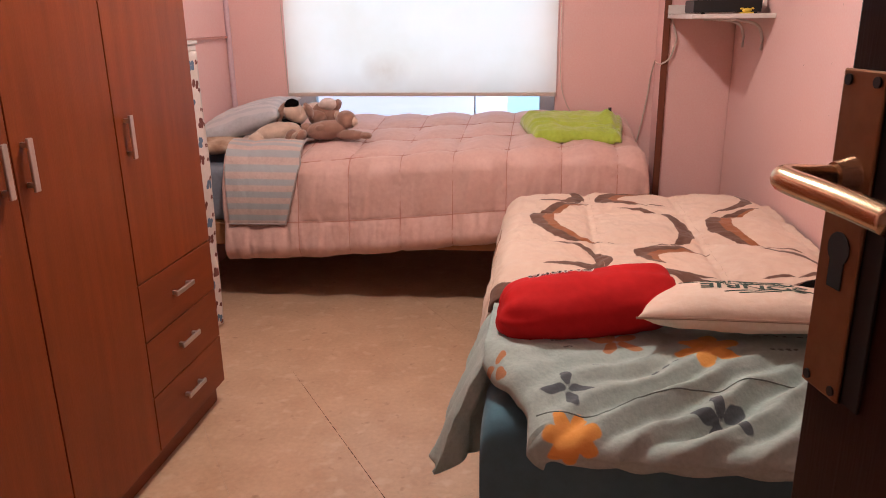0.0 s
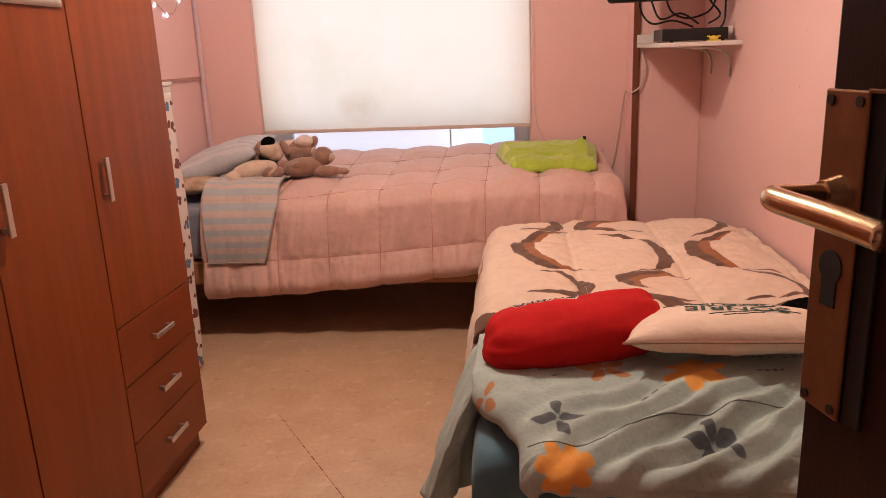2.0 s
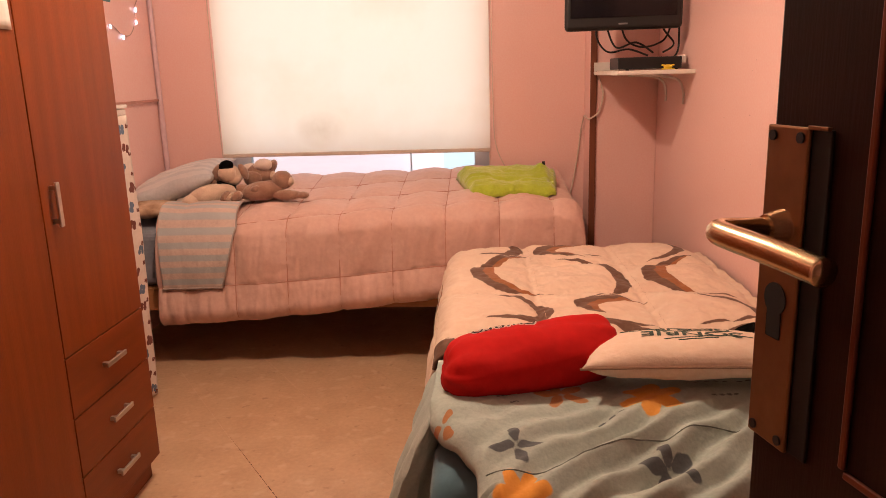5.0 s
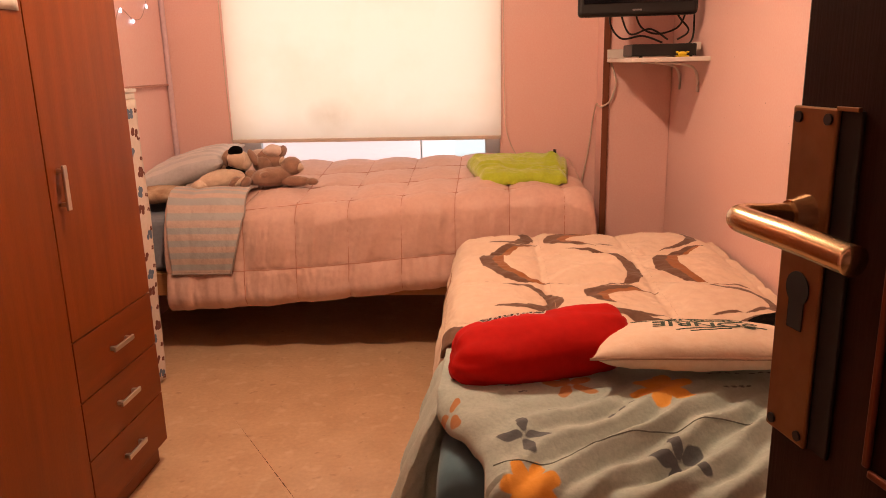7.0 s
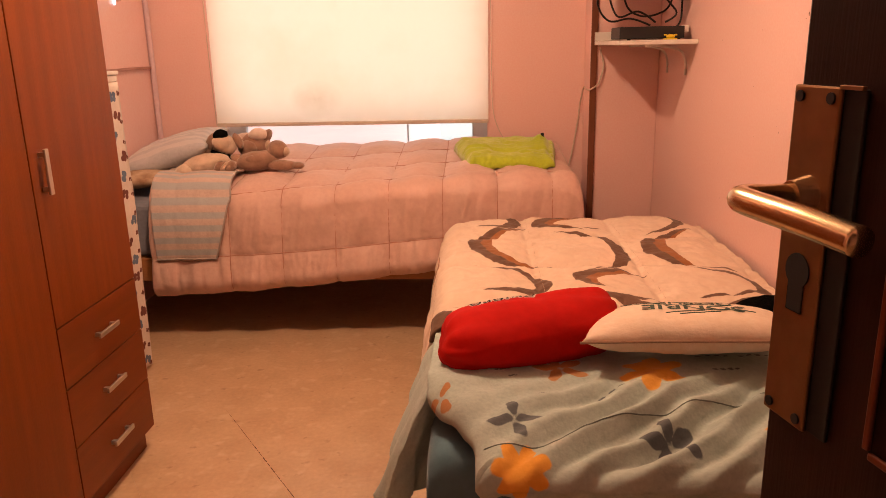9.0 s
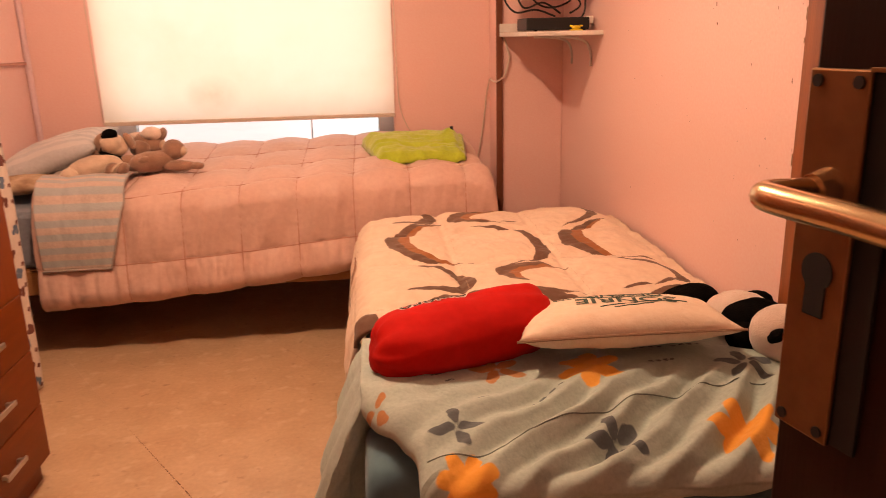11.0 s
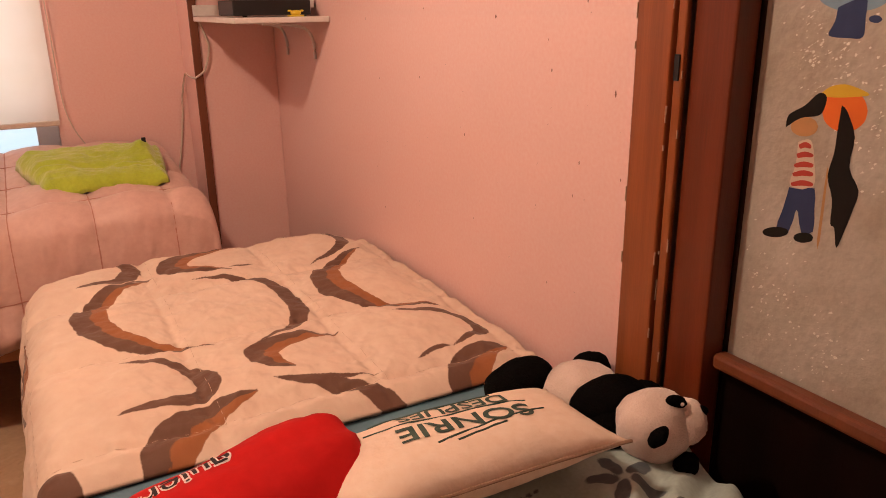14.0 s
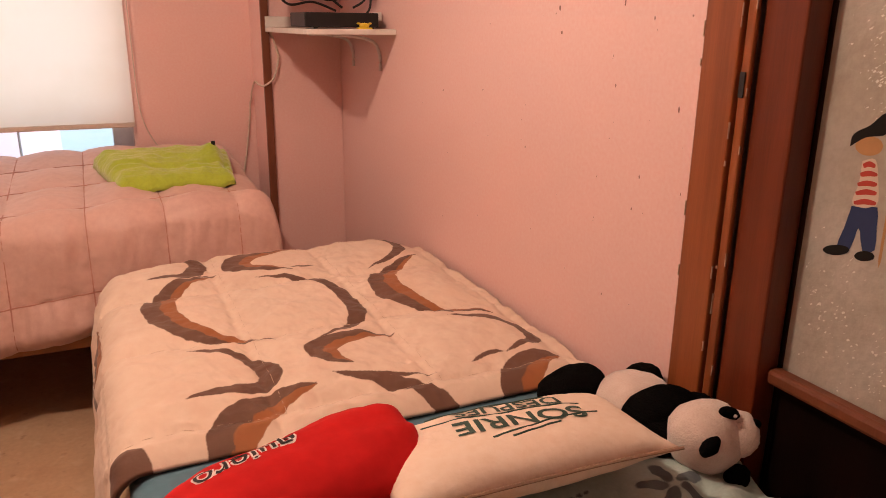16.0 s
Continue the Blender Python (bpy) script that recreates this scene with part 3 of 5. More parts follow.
for k in range(420):
    cy, cz = random.choice(((1.64, 1.33), (1.70, 0.96), (1.55, 1.24), (1.60, 0.86), (1.66, 1.40)))
    y, z = cy + random.gauss(0, 0.035) + Y0, cz + random.gauss(0, 0.045)
    if not 0.80 < z < 1.95 or not -0.2 < y < 0.35:
        continue
    r, lean = random.uniform(0.0007, 0.0032), random.uniform(0, 3.1)
    bm.faces.new([bm.verts.new((0.0618, y + r * random.uniform(0.4, 1.6) * math.cos(g + lean), z + r * random.uniform(0.4, 1.3) * math.sin(g))) for g in (0, 1.2, 2.4, 3.6, 4.9)])
flakes = part("worn_film", bm, P_FLAKE, pane2, "white flakes of worn film")
flakes["kind"] = "stuff"

# ---------------------------------------------------------------- the open room door
door1 = thing("door_1", (0.676, 0.758, 0.0), "dark varnished room door standing open with a worn brass lever handle", "door", rz=-76)
door1["kind"] = "structure"
part("leaf", box((0.0, 0.0, 0.008), (0.78, 0.036, 2.04), 0.003), DARKWOOD, door1)
for lo, hi in (((0.108, -0.004, 0.12), (0.114, 0.0, 0.95)), ((0.108, -0.004, 1.10), (0.114, 0.0, 1.93)), ((0.114, -0.004, 1.094), (0.669, 0.0, 1.10)),
               ((0.114, -0.004, 0.95), (0.669, 0.0, 0.956)), ((0.669, -0.004, 0.12), (0.675, 0.0, 0.95)), ((0.669, -0.004, 1.10), (0.675, 0.0, 1.93))):
    part("moulding", box(lo, hi, 0.0015), MIDWOOD, door1)
handle = part("handle_plate", box((0.003, -0.0075, 1.082), (0.052, -0.0035, 1.345), 0.0015), BRASS, door1, "worn brass handle plate")
# Black strip beside the brass plate stands in for the shade there.
part("shade_strip", box((0.004, -0.0034, 1.083), (0.072, -0.0004, 1.344), 0.001), HOLE_SHADE, handle, "flat black strip in place of the shade beside the plate")
part("rim", box((0.050, -0.0072, 1.3435), (0.072, -0.0036, 1.3465), 0.0005), BRASS, handle)
for x, z in ((0.011, 1.337), (0.044, 1.337), (0.011, 1.090), (0.044, 1.090)):
    part("screw", cyl((x, -0.0070, z), (x, -0.0090, z), 0.0042), BLACK, handle)
key = cyl((0.028, -0.0070, 1.207), (0.028, -0.0084, 1.207), 0.0135, seg=20)
box((0.0190, -0.0083, 1.174), (0.0370, -0.0072, 1.204), 0.001, bm=key)
part("keyhole", key, HOLE_SHADE, handle)
part("rose", cyl((0.029, -0.007, 1.265), (0.029, -0.022, 1.265), 0.016, seg=24, r2=0.012), SATIN, handle)
lever = tube([(0.029, -0.018, 1.265), (0.029, -0.042, 1.266), (0.0295, -0.056, 1.267), (0.036, -0.066, 1.2675), (0.056, -0.0685, 1.2675), (0.105, -0.066, 1.2665), (0.150, -0.062, 1.2635)], 0.0098, seg=14)
part("lever", lever, SATIN, handle, "satin gilt lever handle", smooth=True)

# ---------------------------------------------------------------- wardrobe
WF, WY0, WY1, WM1, WM2, WTOP = -0.735, 1.18, 2.555, 1.638, 2.062, 1.98
wardrobe = thing("wardrobe", (WF, WY1, 0), "cherry-coloured laminate wardrobe with three doors and three drawers", "wardrobe")


def wl(lo, hi):
    return tuple(a - b for a, b in zip(lo, (WF, WY1, 0))), tuple(a - b for a, b in zip(hi, (WF, WY1, 0)))


part("body", box(*wl((WF - 0.55, WY0, 0.07), (WF - 0.020, WY1, WTOP)), 0.003), VENEER, wardrobe)
part("plinth", box(*wl((WF - 0.54, WY0 + 0.01, 0.0), (WF - 0.035, WY1 - 0.01, 0.07))), VENEER_Y, wardrobe)


def bar_handle(parent, y, z, upright):
    l = 0.062
    a, b = ((y - 0.009, z - l), (y + 0.009, z + l)) if upright else ((y - l, z - 0.008), (y + l, z + 0.008))
    bm = box(*wl((WF + 0.016, a[0], a[1]), (WF + 0.024, b[0], b[1])), 0.002)
    for s in (-1, 1):
        yy, zz = (y, z + s * l * 0.75) if upright else (y + s * l * 0.75, z)
        box(*wl((WF, yy - 0.006, zz - 0.006), (WF + 0.0165, yy + 0.006, zz + 0.006)), bm=bm)
    part("handle", bm, STEEL, parent, "brushed steel bar handle")


for y0, y1, z0, z1, hy, hz, up in ((WY0, WM1, 0.08, WTOP - 0.01, WM1 - 0.045, 1.075, True), (WM1, WM2, 0.08, WTOP - 0.01, WM1 + 0.040, 1.075, True),
                                   (WM2, WY1, 0.640, WTOP - 0.01, WM2 + 0.050, 1.072, True), (WM2, WY1, 0.455, 0.636, 2.305, 0.548, False),
                                   (WM2, WY1, 0.270, 0.451, 2.305, 0.366, False), (WM2, WY1, 0.085, 0.266, 2.305, 0.182, False)):
    name = "door" if up else "drawer"
    ob = part(name, box(*wl((WF - 0.019, y0 + 0.002, z0), (WF, y1 - 0.002, z1)), 0.002), VENEER if up else VENEER_Y, wardrobe)
    bar_handle(ob, hy, hz, up)
paper = thing("paper_note", (WF + 0.001, 1.98, 1.53), "creased white paper note taped to the wardrobe door", "note")


def note_surface(u, v):
    return Vector((0.002 + 0.004 * abs(fbm(u * 9, v * 9)), u, v))


cloth(note_surface, grid(-0.18, 0.062, 12), grid(0.0, 0.24, 10), 0.0008, "paper", material("white_paper", (0.74, 0.70, 0.66), 0.8, scale=9, amount=0.3), paper)
for k in range(4):
    part("writing_bar", box((0.0075, -0.14, 0.05 + 0.035 * k), (0.0085, 0.02 - 0.02 * (k % 2), 0.056 + 0.035 * k)), INK_BLACK, paper)

# ---------------------------------------------------------------- shelf unit under a flowered cloth
unit = thing("covered_shelf", (-1.05, 3.24, 0), "narrow shelf unit hung with a white cloth printed with blue flowers", "shelf")
part("carcass", box((-0.39, -0.62, 0.0), (-0.012, -0.01, 1.255), 0.003), WHITEPLASTIC, unit)
part("top", box((-0.41, -0.63, 1.262), (0.012, 0.012, 1.288), 0.004), WHITEPLASTIC, unit, "chipped white top board")
part("top_tray", box((-0.40, -0.60, 1.290), (0.018, 0.018, 1.305), 0.003), WHITEPLASTIC, unit)
CLOTH_W = material("white_cotton_cloth", (0.68, 0.61, 0.56), 0.9, second=(0.58, 0.50, 0.46), scale=10, amount=0.4, bump=0.2)


def curtain_surface(u, v):
    sway = 0.012 * math.sin(u * 24 + 1.5 * math.sin(v * 2)) + 0.008 * fbm(u * 3, v * 2)
    if u < 0.0:
        return Vector((0.006 + sway, u, v))
    return Vector((-0.015 + 0.006 - u * 0.4, 0.004 + 0.35 * sway + u * 0.2, v))


curtain = cloth(curtain_surface, grid(-0.60, 0.03, 60), grid(0.015, 1.262, 40), 0.002, "cloth_cover", CLOTH_W, unit, "white cotton cloth with blue flowers and brown sprigs")
random.seed(5)
F_BLUE = material("blue_flower_print", (0.12, 0.17, 0.26), 0.9)
F_BROWN = material("brown_sprig_print", (0.16, 0.05, 0.04), 0.9)
for k in range(15):
    z = 1.20 - 0.083 * k
    for y, m, nm, r in ((-0.045 + 0.02 * math.sin(k * 2.4), F_BLUE if k % 2 == 0 else F_BROWN, "printed_flower", 0.017), (-0.012, F_BROWN, "printed_sprig", 0.008), (-0.085, F_BROWN if k % 2 == 0 else F_BLUE, "printed_sprig", 0.010),
                        (-0.17 + 0.03 * math.sin(k * 1.3), F_BLUE, "printed_flower", 0.016)):
        bm = bmesh.new()
        zz = z + random.uniform(-0.02, 0.02)
        for q in range(4):
            a = q * math.pi / 2 + random.uniform(0, 1)
            c = (y + r * 0.7 * math.cos(a), zz + r * 0.7 * math.sin(a))
            ring = []
            for j in range(8):
                b = 2 * math.pi * j / 8
                yy, z2 = c[0] + r * 0.55 * math.cos(b), c[1] + r * 0.75 * math.sin(b)
                p = curtain_surface(min(yy, -0.0005), z2)
                ring.append(bm.verts.new((p.x + 0.0022, yy, z2)))
            bm.faces.new(ring)
        part(nm, bm, m, curtain)

# ---------------------------------------------------------------- west wall: board and string of lights
board = thing("wall_board", (XL, 4.27, 1.28), "pink painted board on the wall with a thin wooden lower edge", "board")
part("panel", box((0.001, -0.50, 0.014), (0.014, 0.28, 0.75), 0.002), PINK, board)
part("edge_strip", box((0.001, -0.50, 0.0), (0.022, 0.285, 0.014), 0.002), material("pinkish_wood_edge", (0.50, 0.25, 0.20), 0.6), board)
picture = thing("wall_picture", (XL, 4.05, 1.80), "small teal framed picture high on the wall", "picture")
part("frame", box((0.001, -0.30, 0.0), (0.016, 0.06, 0.42), 0.003), material("teal_frame", (0.03, 0.16, 0.17), 0.5), picture)
part("sheet", box((0.0165, -0.27, 0.03), (0.018, 0.03, 0.39)), material("pale_teal_print", (0.30, 0.42, 0.42), 0.6), picture)
lights = thing("string_lights", (XL + 0.02, 4.27, 1.60), "string of small cold white fairy lights", "lights")
pts = [(0, -0.40, 0.03), (0, -0.29, 0.0), (0, -0.21, 0.088), (0, -0.08, 0.042), (0, 0.02, 0.05), (0, 0.095, 0.128), (0, 0.104, 0.195), (0, 0.17, 0.27), (0, 0.25, 0.42)]
part("wire", tube(pts, 0.0022), material("clear_wire", (0.45, 0.30, 0.26), 0.4), lights)
LED = glow("cold_led", (0.72, 0.78, 1.0), 6.0)
for i, (y, z) in enumerate(((-0.29, -0.015), (-0.21, 0.076), (-0.08, 0.029), (0.095, 0.116), (0.104, 0.183), (0.17, 0.258), (0.21, 0.35))):
    part("bulb", blob((0.004, y, z), (0.006, 0.006, 0.012), seg=10), LED, lights)

# ---------------------------------------------------------------- corner shelf, set-top box, television
shelf = thing("wall_shelf", (XR, 3.60, 1.372), "white painted wall shelf on curved brackets in the corner", "shelf")
part("board", box((-0.345, -0.01, -0.010), (-0.001, 0.69, 0.010), 0.003), WHITEPLASTIC, shelf)
part("back_rail", box((-0.345, 0.672, 0.011), (-0.012, 0.69, 0.055), 0.002), WHITEPLASTIC, shelf)
for y in (0.16, 0.50):
    br = tube([(-0.006, y, -0.15), (-0.008, y, -0.09), (-0.035, y, -0.038), (-0.12, y, -0.018), (-0.20, y, -0.016)], 0.006)
    part("bracket", br, WHITEPLASTIC, shelf, "white curved metal bracket", smooth=True)
stb = thing("set_top_box", (1.235, 3.72, 1.382), "black set-top box standing on the wall shelf", "box")
part("body", box((-0.165, -0.06, 0.006), (0.12, 0.16, 0.058), 0.004), BLACK, stb)
for x in (-0.12, 0.10):
    part("foot", cyl((x, -0.04, 0.0), (x, -0.04, 0.007), 0.008), BLACK, stb)
part("plug", box((0.125, 0.0, 0.03), (0.155, 0.03, 0.062), 0.003), WHITEPLASTIC, stb)
duck = thing("yellow_toy", (1.285, 3.625, 1.382), "tiny yellow plastic figure on the shelf edge", "toy")
part("base", box((-0.028, -0.010, 0.0), (0.028, 0.012, 0.006), 0.002), YELLOW, duck)
part("body", blob((0.0, 0.0, 0.013), (0.020, 0.010, 0.010), seg=12), YELLOW, duck)
part("wing", blob((-0.022, 0.0, 0.020), (0.008, 0.005, 0.004), seg=10), YELLOW, duck)
part("wing", blob((0.022, 0.0, 0.020), (0.008, 0.005, 0.004), seg=10), YELLOW, duck)
tv = thing("television", (1.10, 3.74, 1.565), "small black flat television on a wall arm", "television", rz=-6)
cabinet = box((-0.262, -0.03, 0.0), (0.262, 0.045, 0.37), 0.018, seg=3)
part("housing", cabinet, BLACK, tv)
part("screen", box((-0.235, -0.0335, 0.055), (0.235, -0.0305, 0.345)), material("black_screen", (0.006, 0.006, 0.008), 0.12), tv, "dark glossy screen")
part("maker_mark", box((-0.020, -0.0325, 0.022), (0.020, -0.0308, 0.029)), material("grey_mark", (0.18, 0.18, 0.19), 0.4), tv)
part("back_bulge", box((-0.19, 0.045, 0.04), (0.19, 0.09, 0.30), 0.015), BLACK, tv)
part("wall_arm", box((-0.03, 0.09, 0.14), (0.03, 0.50, 0.18), 0.004), BLACK, tv)
leads = thing("cable_tangle", (1.2, 3.82, 1.44), "tangle of black leads between television and box", "cable")
for k, p in enumerate(([(-0.20, 0.0, 0.20), (-0.205, 0.0, 0.10), (-0.15, 0.0, 0.03), (-0.05, 0.02, 0.04), (0.04, 0.01, 0.008)],
                       [(-0.10, 0.02, 0.20), (-0.07, 0.0, 0.09), (0.0, 0.02, 0.05), (0.08, 0.03, 0.06), (0.13, 0.03, 0.10), (0.16, 0.02, 0.22)],
                       [(-0.17, -0.02, 0.17), (-0.12, -0.03, 0.05), (-0.02, 0.0, 0.07), (0.06, -0.01, 0.02)],
                       [(0.17, 0.0, 0.24), (0.175, -0.01, 0.10), (0.165, -0.03, 0.02), (0.12, -0.06, -0.02)],
                       [(0.12, 0.0, 0.24), (0.10, 0.0, 0.14), (0.15, -0.02, 0.06), (0.10, -0.02, 0.02)])):
    part("lead", tube(p, 0.0045), CABLE_K, leads, smooth=True)

# ---------------------------------------------------------------- far bed
bed1 = thing("single_bed", (-0.25, 4.06, 0), "single bed with a pine side board under a salmon quilt", "bed", "beds")
part("side_board", box((-1.18, -0.435, 0.285), (1.14, -0.415, 0.398), 0.004), PINE, bed1)
part("side_board", box((-1.18, 0.455, 0.285), (1.14, 0.475, 0.405), 0.004), PINE, bed1)
part("slat_base", box((-1.18, -0.41, 0.33), (1.14, 0.45, 0.40)), PINE, bed1)
for x in (-1.10, 1.06):
    for y in (-0.36, 0.40):
        part("leg", box((x - 0.03, y - 0.03, 0.0), (x + 0.03, y + 0.03, 0.33), 0.004), PINE, bed1)
part("mattress", box((-1.17, -0.42, 0.402), (1.13, 0.46, 0.68), 0.04, seg=4), MATTRESS, bed1, "grey-blue mattress")

SEAMX = [-1.00 + 0.254 * k for k in range(8)]
quilt = thing("quilt", (0, 0, 0), "puffy salmon quilted bedspread hanging over the bed side", "quilt")


def groove(d, w=0.022):
    return math.exp(-(d / w) ** 2)


SEAMV = (-0.60, -0.31, -0.02, 0.268)


def seam_tilt(u):
    return 0.11 * (u + 0.73)


def quilt_surface(u, v, lift=0.0):
    """u along the bed, v from the wall (negative) over the front edge (0) and down."""
    sx = min(abs(u - s) for s in SEAMX)
    sv = v + seam_tilt(u) * (1 - min(1.0, max(0.0, v / 0.25)))
    dv = min(abs(sv - s) for s in SEAMV)
    near = min(sx, dv)
    puff = 0.042 * min(1.0, sx / 0.11) ** 0.6 * min(1.0, dv / 0.11) ** 0.6
    wr = 0.006 * fbm(u * 4, v * 4, 2) + 0.0035 * groove(near, 0.05) * fbm(u * 26, v * 26, 5)
    wr += 0.009 * groove(v - 0.13, 0.12) * fbm(u * 22 + 3 * v, v * 3, 6) * min(1.0, sx / 0.05)
    wr += 0.019 * min(1.0, max(0.0, (v - 0.22) / 0.1)) * fbm(u * 15, v * 3, 8) * (1 - 0.5 * groove(v - 0.42, 0.05))
    out, drop = fold(v, 0.07)
    # the far end rounds off over the bed's end
    e = max(0.0, u - 0.80)
    endz = 0.0 if e <= 0 else 0.55 * e * e / 0.14
    ux = u if u < 0.86 else 0.86 + 0.07 * math.tanh((u - 0.86) / 0.07)
    y = 3.60 - out * 1.0
    back = min(1.0, max(0.0, -v / 0.9))
    z = 0.738 + 0.095 * back + 0.022 * (u + 0.73) * max(0.0, 1 + min(0.0, v) / 0.25) + 0.012 * math.sin(u * 3) - drop * (0.905 - 0.13 * u) - endz
    a = min(1.0, max(0.0, (v + 0.07) / 0.11))
    curl = max(0.0, (v - 0.375) / 0.09)
    y += 0.055 * curl * curl
    z += 0.012 * curl * curl
    puff *= (1 - 0.55 * back) * (1 - 0.35 * a)
    return Vector((ux, y - a * (puff + wr + lift) - 0.14 * a * drop, z + (1 - a) * (puff + wr + lift)))


cloth(quilt_surface, grid(-1.125, 1.02, 260), grid(-0.94, 0.462, 180), 0.012, "cover", QUILT, quilt)
# Stitching is coloured darker than the quilt to carry the shade in the grooves.
for s in SEAMX[1:]:
    bm = tube([quilt_surface(s, v, 0.0012) for v in grid(-0.92, 0.44, 74)], 0.0024, seg=5)
    part("stitch_line", bm, THREAD_SHADE, quilt)
for v in SEAMV:
    bm = tube([quilt_surface(u, v - seam_tilt(u) * (v < 0.15), 0.0012) for u in grid(-1.11, 0.98, 110)], 0.0024, seg=5)
    part("stitch_line", bm, THREAD_SHADE, quilt)

throw = thing("striped_throw", (0, 0, 0), "blue and beige striped cotton throw folded over the quilt", "throw")


def throw_surface(u, v):
    p = quilt_surface(u, v, 0.010)
    q = quilt_surface(-0.9, v, 0.020)
    a = 0.7
    u = -1.115 + (u + 1.115) * (1 - 0.24 * max(0.0, v) / 0.275)
    return Vector((u + 0.02 * math.sin(v * 7), p.y * (1 - a) + q.y * a - 0.006 * fbm(u * 8, v * 4, 9), p.z * (1 - a) + q.z * a + 0.004))


cloth(throw_surface, grid(-1.115, -0.735, 50), grid(-0.55, 0.275, 70), 0.006, "cloth", STRIPES, throw)
HEM = material("grey_beige_hem", (0.36, 0.31, 0.29), 0.9)
part("hem", tube([throw_surface(u, 0.275) for u in grid(-1.115, -0.735, 24)], 0.005, seg=6), HEM, throw)
part("hem", tube([throw_surface(-0.735, v) for v in grid(-0.55, 0.275, 30)], 0.004, seg=6), HEM, throw)


def cushion(name, at, size, mat, label, turn=(0, 0, 0), power=2.6, puff=1.0, wrinkle=0.006, seam=None, category="pillow"):
    """A stuffed pillow: two domed faces meeting in a seam, with pinched corners."""
    root = thing(name, (0, 0, 0), label, category)
    root.matrix_world = pose(*at, *turn)
    a, b, c = size[0] / 2, size[1] / 2, size[2] / 2
    bm = bmesh.new()
    n = 44
    top, bot = {}, {}
    for i in range(n + 1):
        for j in range(n + 1):
            u, v = -1 + 2 * i / n, -1 + 2 * j / n
            pin = 1 - 0.085 * (1 - abs(u) ** 3) * abs(v) ** 4
            pin2 = 1 - 0.085 * (1 - abs(v) ** 3) * abs(u) ** 4
            h = (max(0.0, 1 - abs(u) ** power) * max(0.0, 1 - abs(v) ** power)) ** (0.5 * puff)
            x, y = a * u * pin2, b * v * pin
            w = wrinkle * fbm(x * 13 + at[0], y * 13 + at[1], at[2]) * min(1, h * 2) + wrinkle * 0.8 * (1 - h) * math.sin(30 * (x + y)) * (1 if h > 0 else 0)
            top[i, j] = bm.verts.new((x, y, c * h + w))
            bot[i, j] = top[i, j] if i in (0, n) or j in (0, n) else bm.verts.new((x, y, -c * h * 0.9 + w))
    for i in range(n):
        for j in range(n):
            bm.faces.new((top[i, j], top[i + 1, j], top[i + 1, j + 1], top[i, j + 1]))
            q = [bot[i, j], bot[i, j + 1], bot[i + 1, j + 1], bot[i + 1, j]]
            if len(set(q)) == 4:
                try:
                    bm.faces.new(q)
                except ValueError:
                    pass
    part("stuffed_cover", bm, mat, root, smooth=True)

    def surface(x, y, lift=0.001):
        u, v = max(-1, min(1, x / a)), max(-1, min(1, y / b))
        h = (max(0.0, 1 - abs(u) ** power) * max(0.0, 1 - abs(v) ** power)) ** (0.5 * puff)
        return Vector((x, y, c * h + wrinkle * fbm(x * 13 + at[0], y * 13 + at[1], at[2]) * min(1, h * 2) + wrinkle * 0.8 * (1 - h) * math.sin(30 * (x + y)) + lift))
    return root, surface


def piping(root, size, mat, name="seam"):
    a, b = size[0] / 2, size[1] / 2
    pts = []
    for i in range(33):
        u = -1 + 2 * i / 32
        pts.append((a * u, -b * (1 - 0.085 * (1 - abs(u) ** 3)), 0.0))
    part(name, tube(pts, 0.003, seg=6), mat, root)


head_pillow, _ = cushion("bed_pillow", (-1.20, 4.12, 0.850), (0.53, 0.56, 0.165), STRIPES_P, "grey-blue pinstriped pillow leaning at the bed head", (4, -17, 4))
under_pillow, _ = cushion("patterned_pillow", (-1.27, 3.90, 0.755), (0.32, 0.40, 0.09), material("brown_cream_cotton", (0.22, 0.115, 0.06), 0.85, second=(0.52, 0.38, 0.27), scale=11, amount=1.0), "brown and cream patterned pillow under the striped pillow", (0, -3, 0))

towel = thing("green_throw", (0, 0, 0), "folded lime green fleece throw lying on the quilt", "throw")


def towel_surface(u, v):
    edge = min(u * 1.3, (1 - u) * 1.3, v * 1.1, (1 - v))
    x = 0.395 + u * 0.42 - 0.09 * v * (1 - u) + 0.035 * v * u + 0.010 * fbm(v * 6, 3) * (u - 0.5)
    y = 3.838 + v * 0.36 + 0.012 * fbm(u * 6, 1)
    base = 0.788 + 0.040 * v
    rise = 0.040 + 0.040 * min(1.0, v / 0.6)
    z = base + rise * min(1.0, max(0.0, edge) / 0.10) ** 0.45 + 0.014 * fbm(u * 2.6, v * 2.6, 4) + 0.006 * fbm(u * 8, v * 8, 8) - 0.010 * groove(v - 0.45 + 0.25 * u, 0.025)
    z += 0.030 * groove(u - 0.84, 0.07) * groove(v - 0.66, 0.16) - 0.022 * groove(u - 0.93, 0.03) * (v > 0.2)
    return Vector((x, y, z - 0.012 * groove(v - 0.30 - 0.1 * u, 0.03) * u))


cloth(towel_surface, grid(0, 1, 70), grid(0, 1, 60), 0.012, "fleece_cloth", LIME, towel)
tag = towel_surface(0.86, 0.62)
part("care_tag", box((tag.x - 0.006, tag.y - 0.002, tag.z - 0.012), (tag.x + 0.010, tag.y + 0.002, tag.z + 0.014), 0.001), BLACK, towel, "small dark care tag")


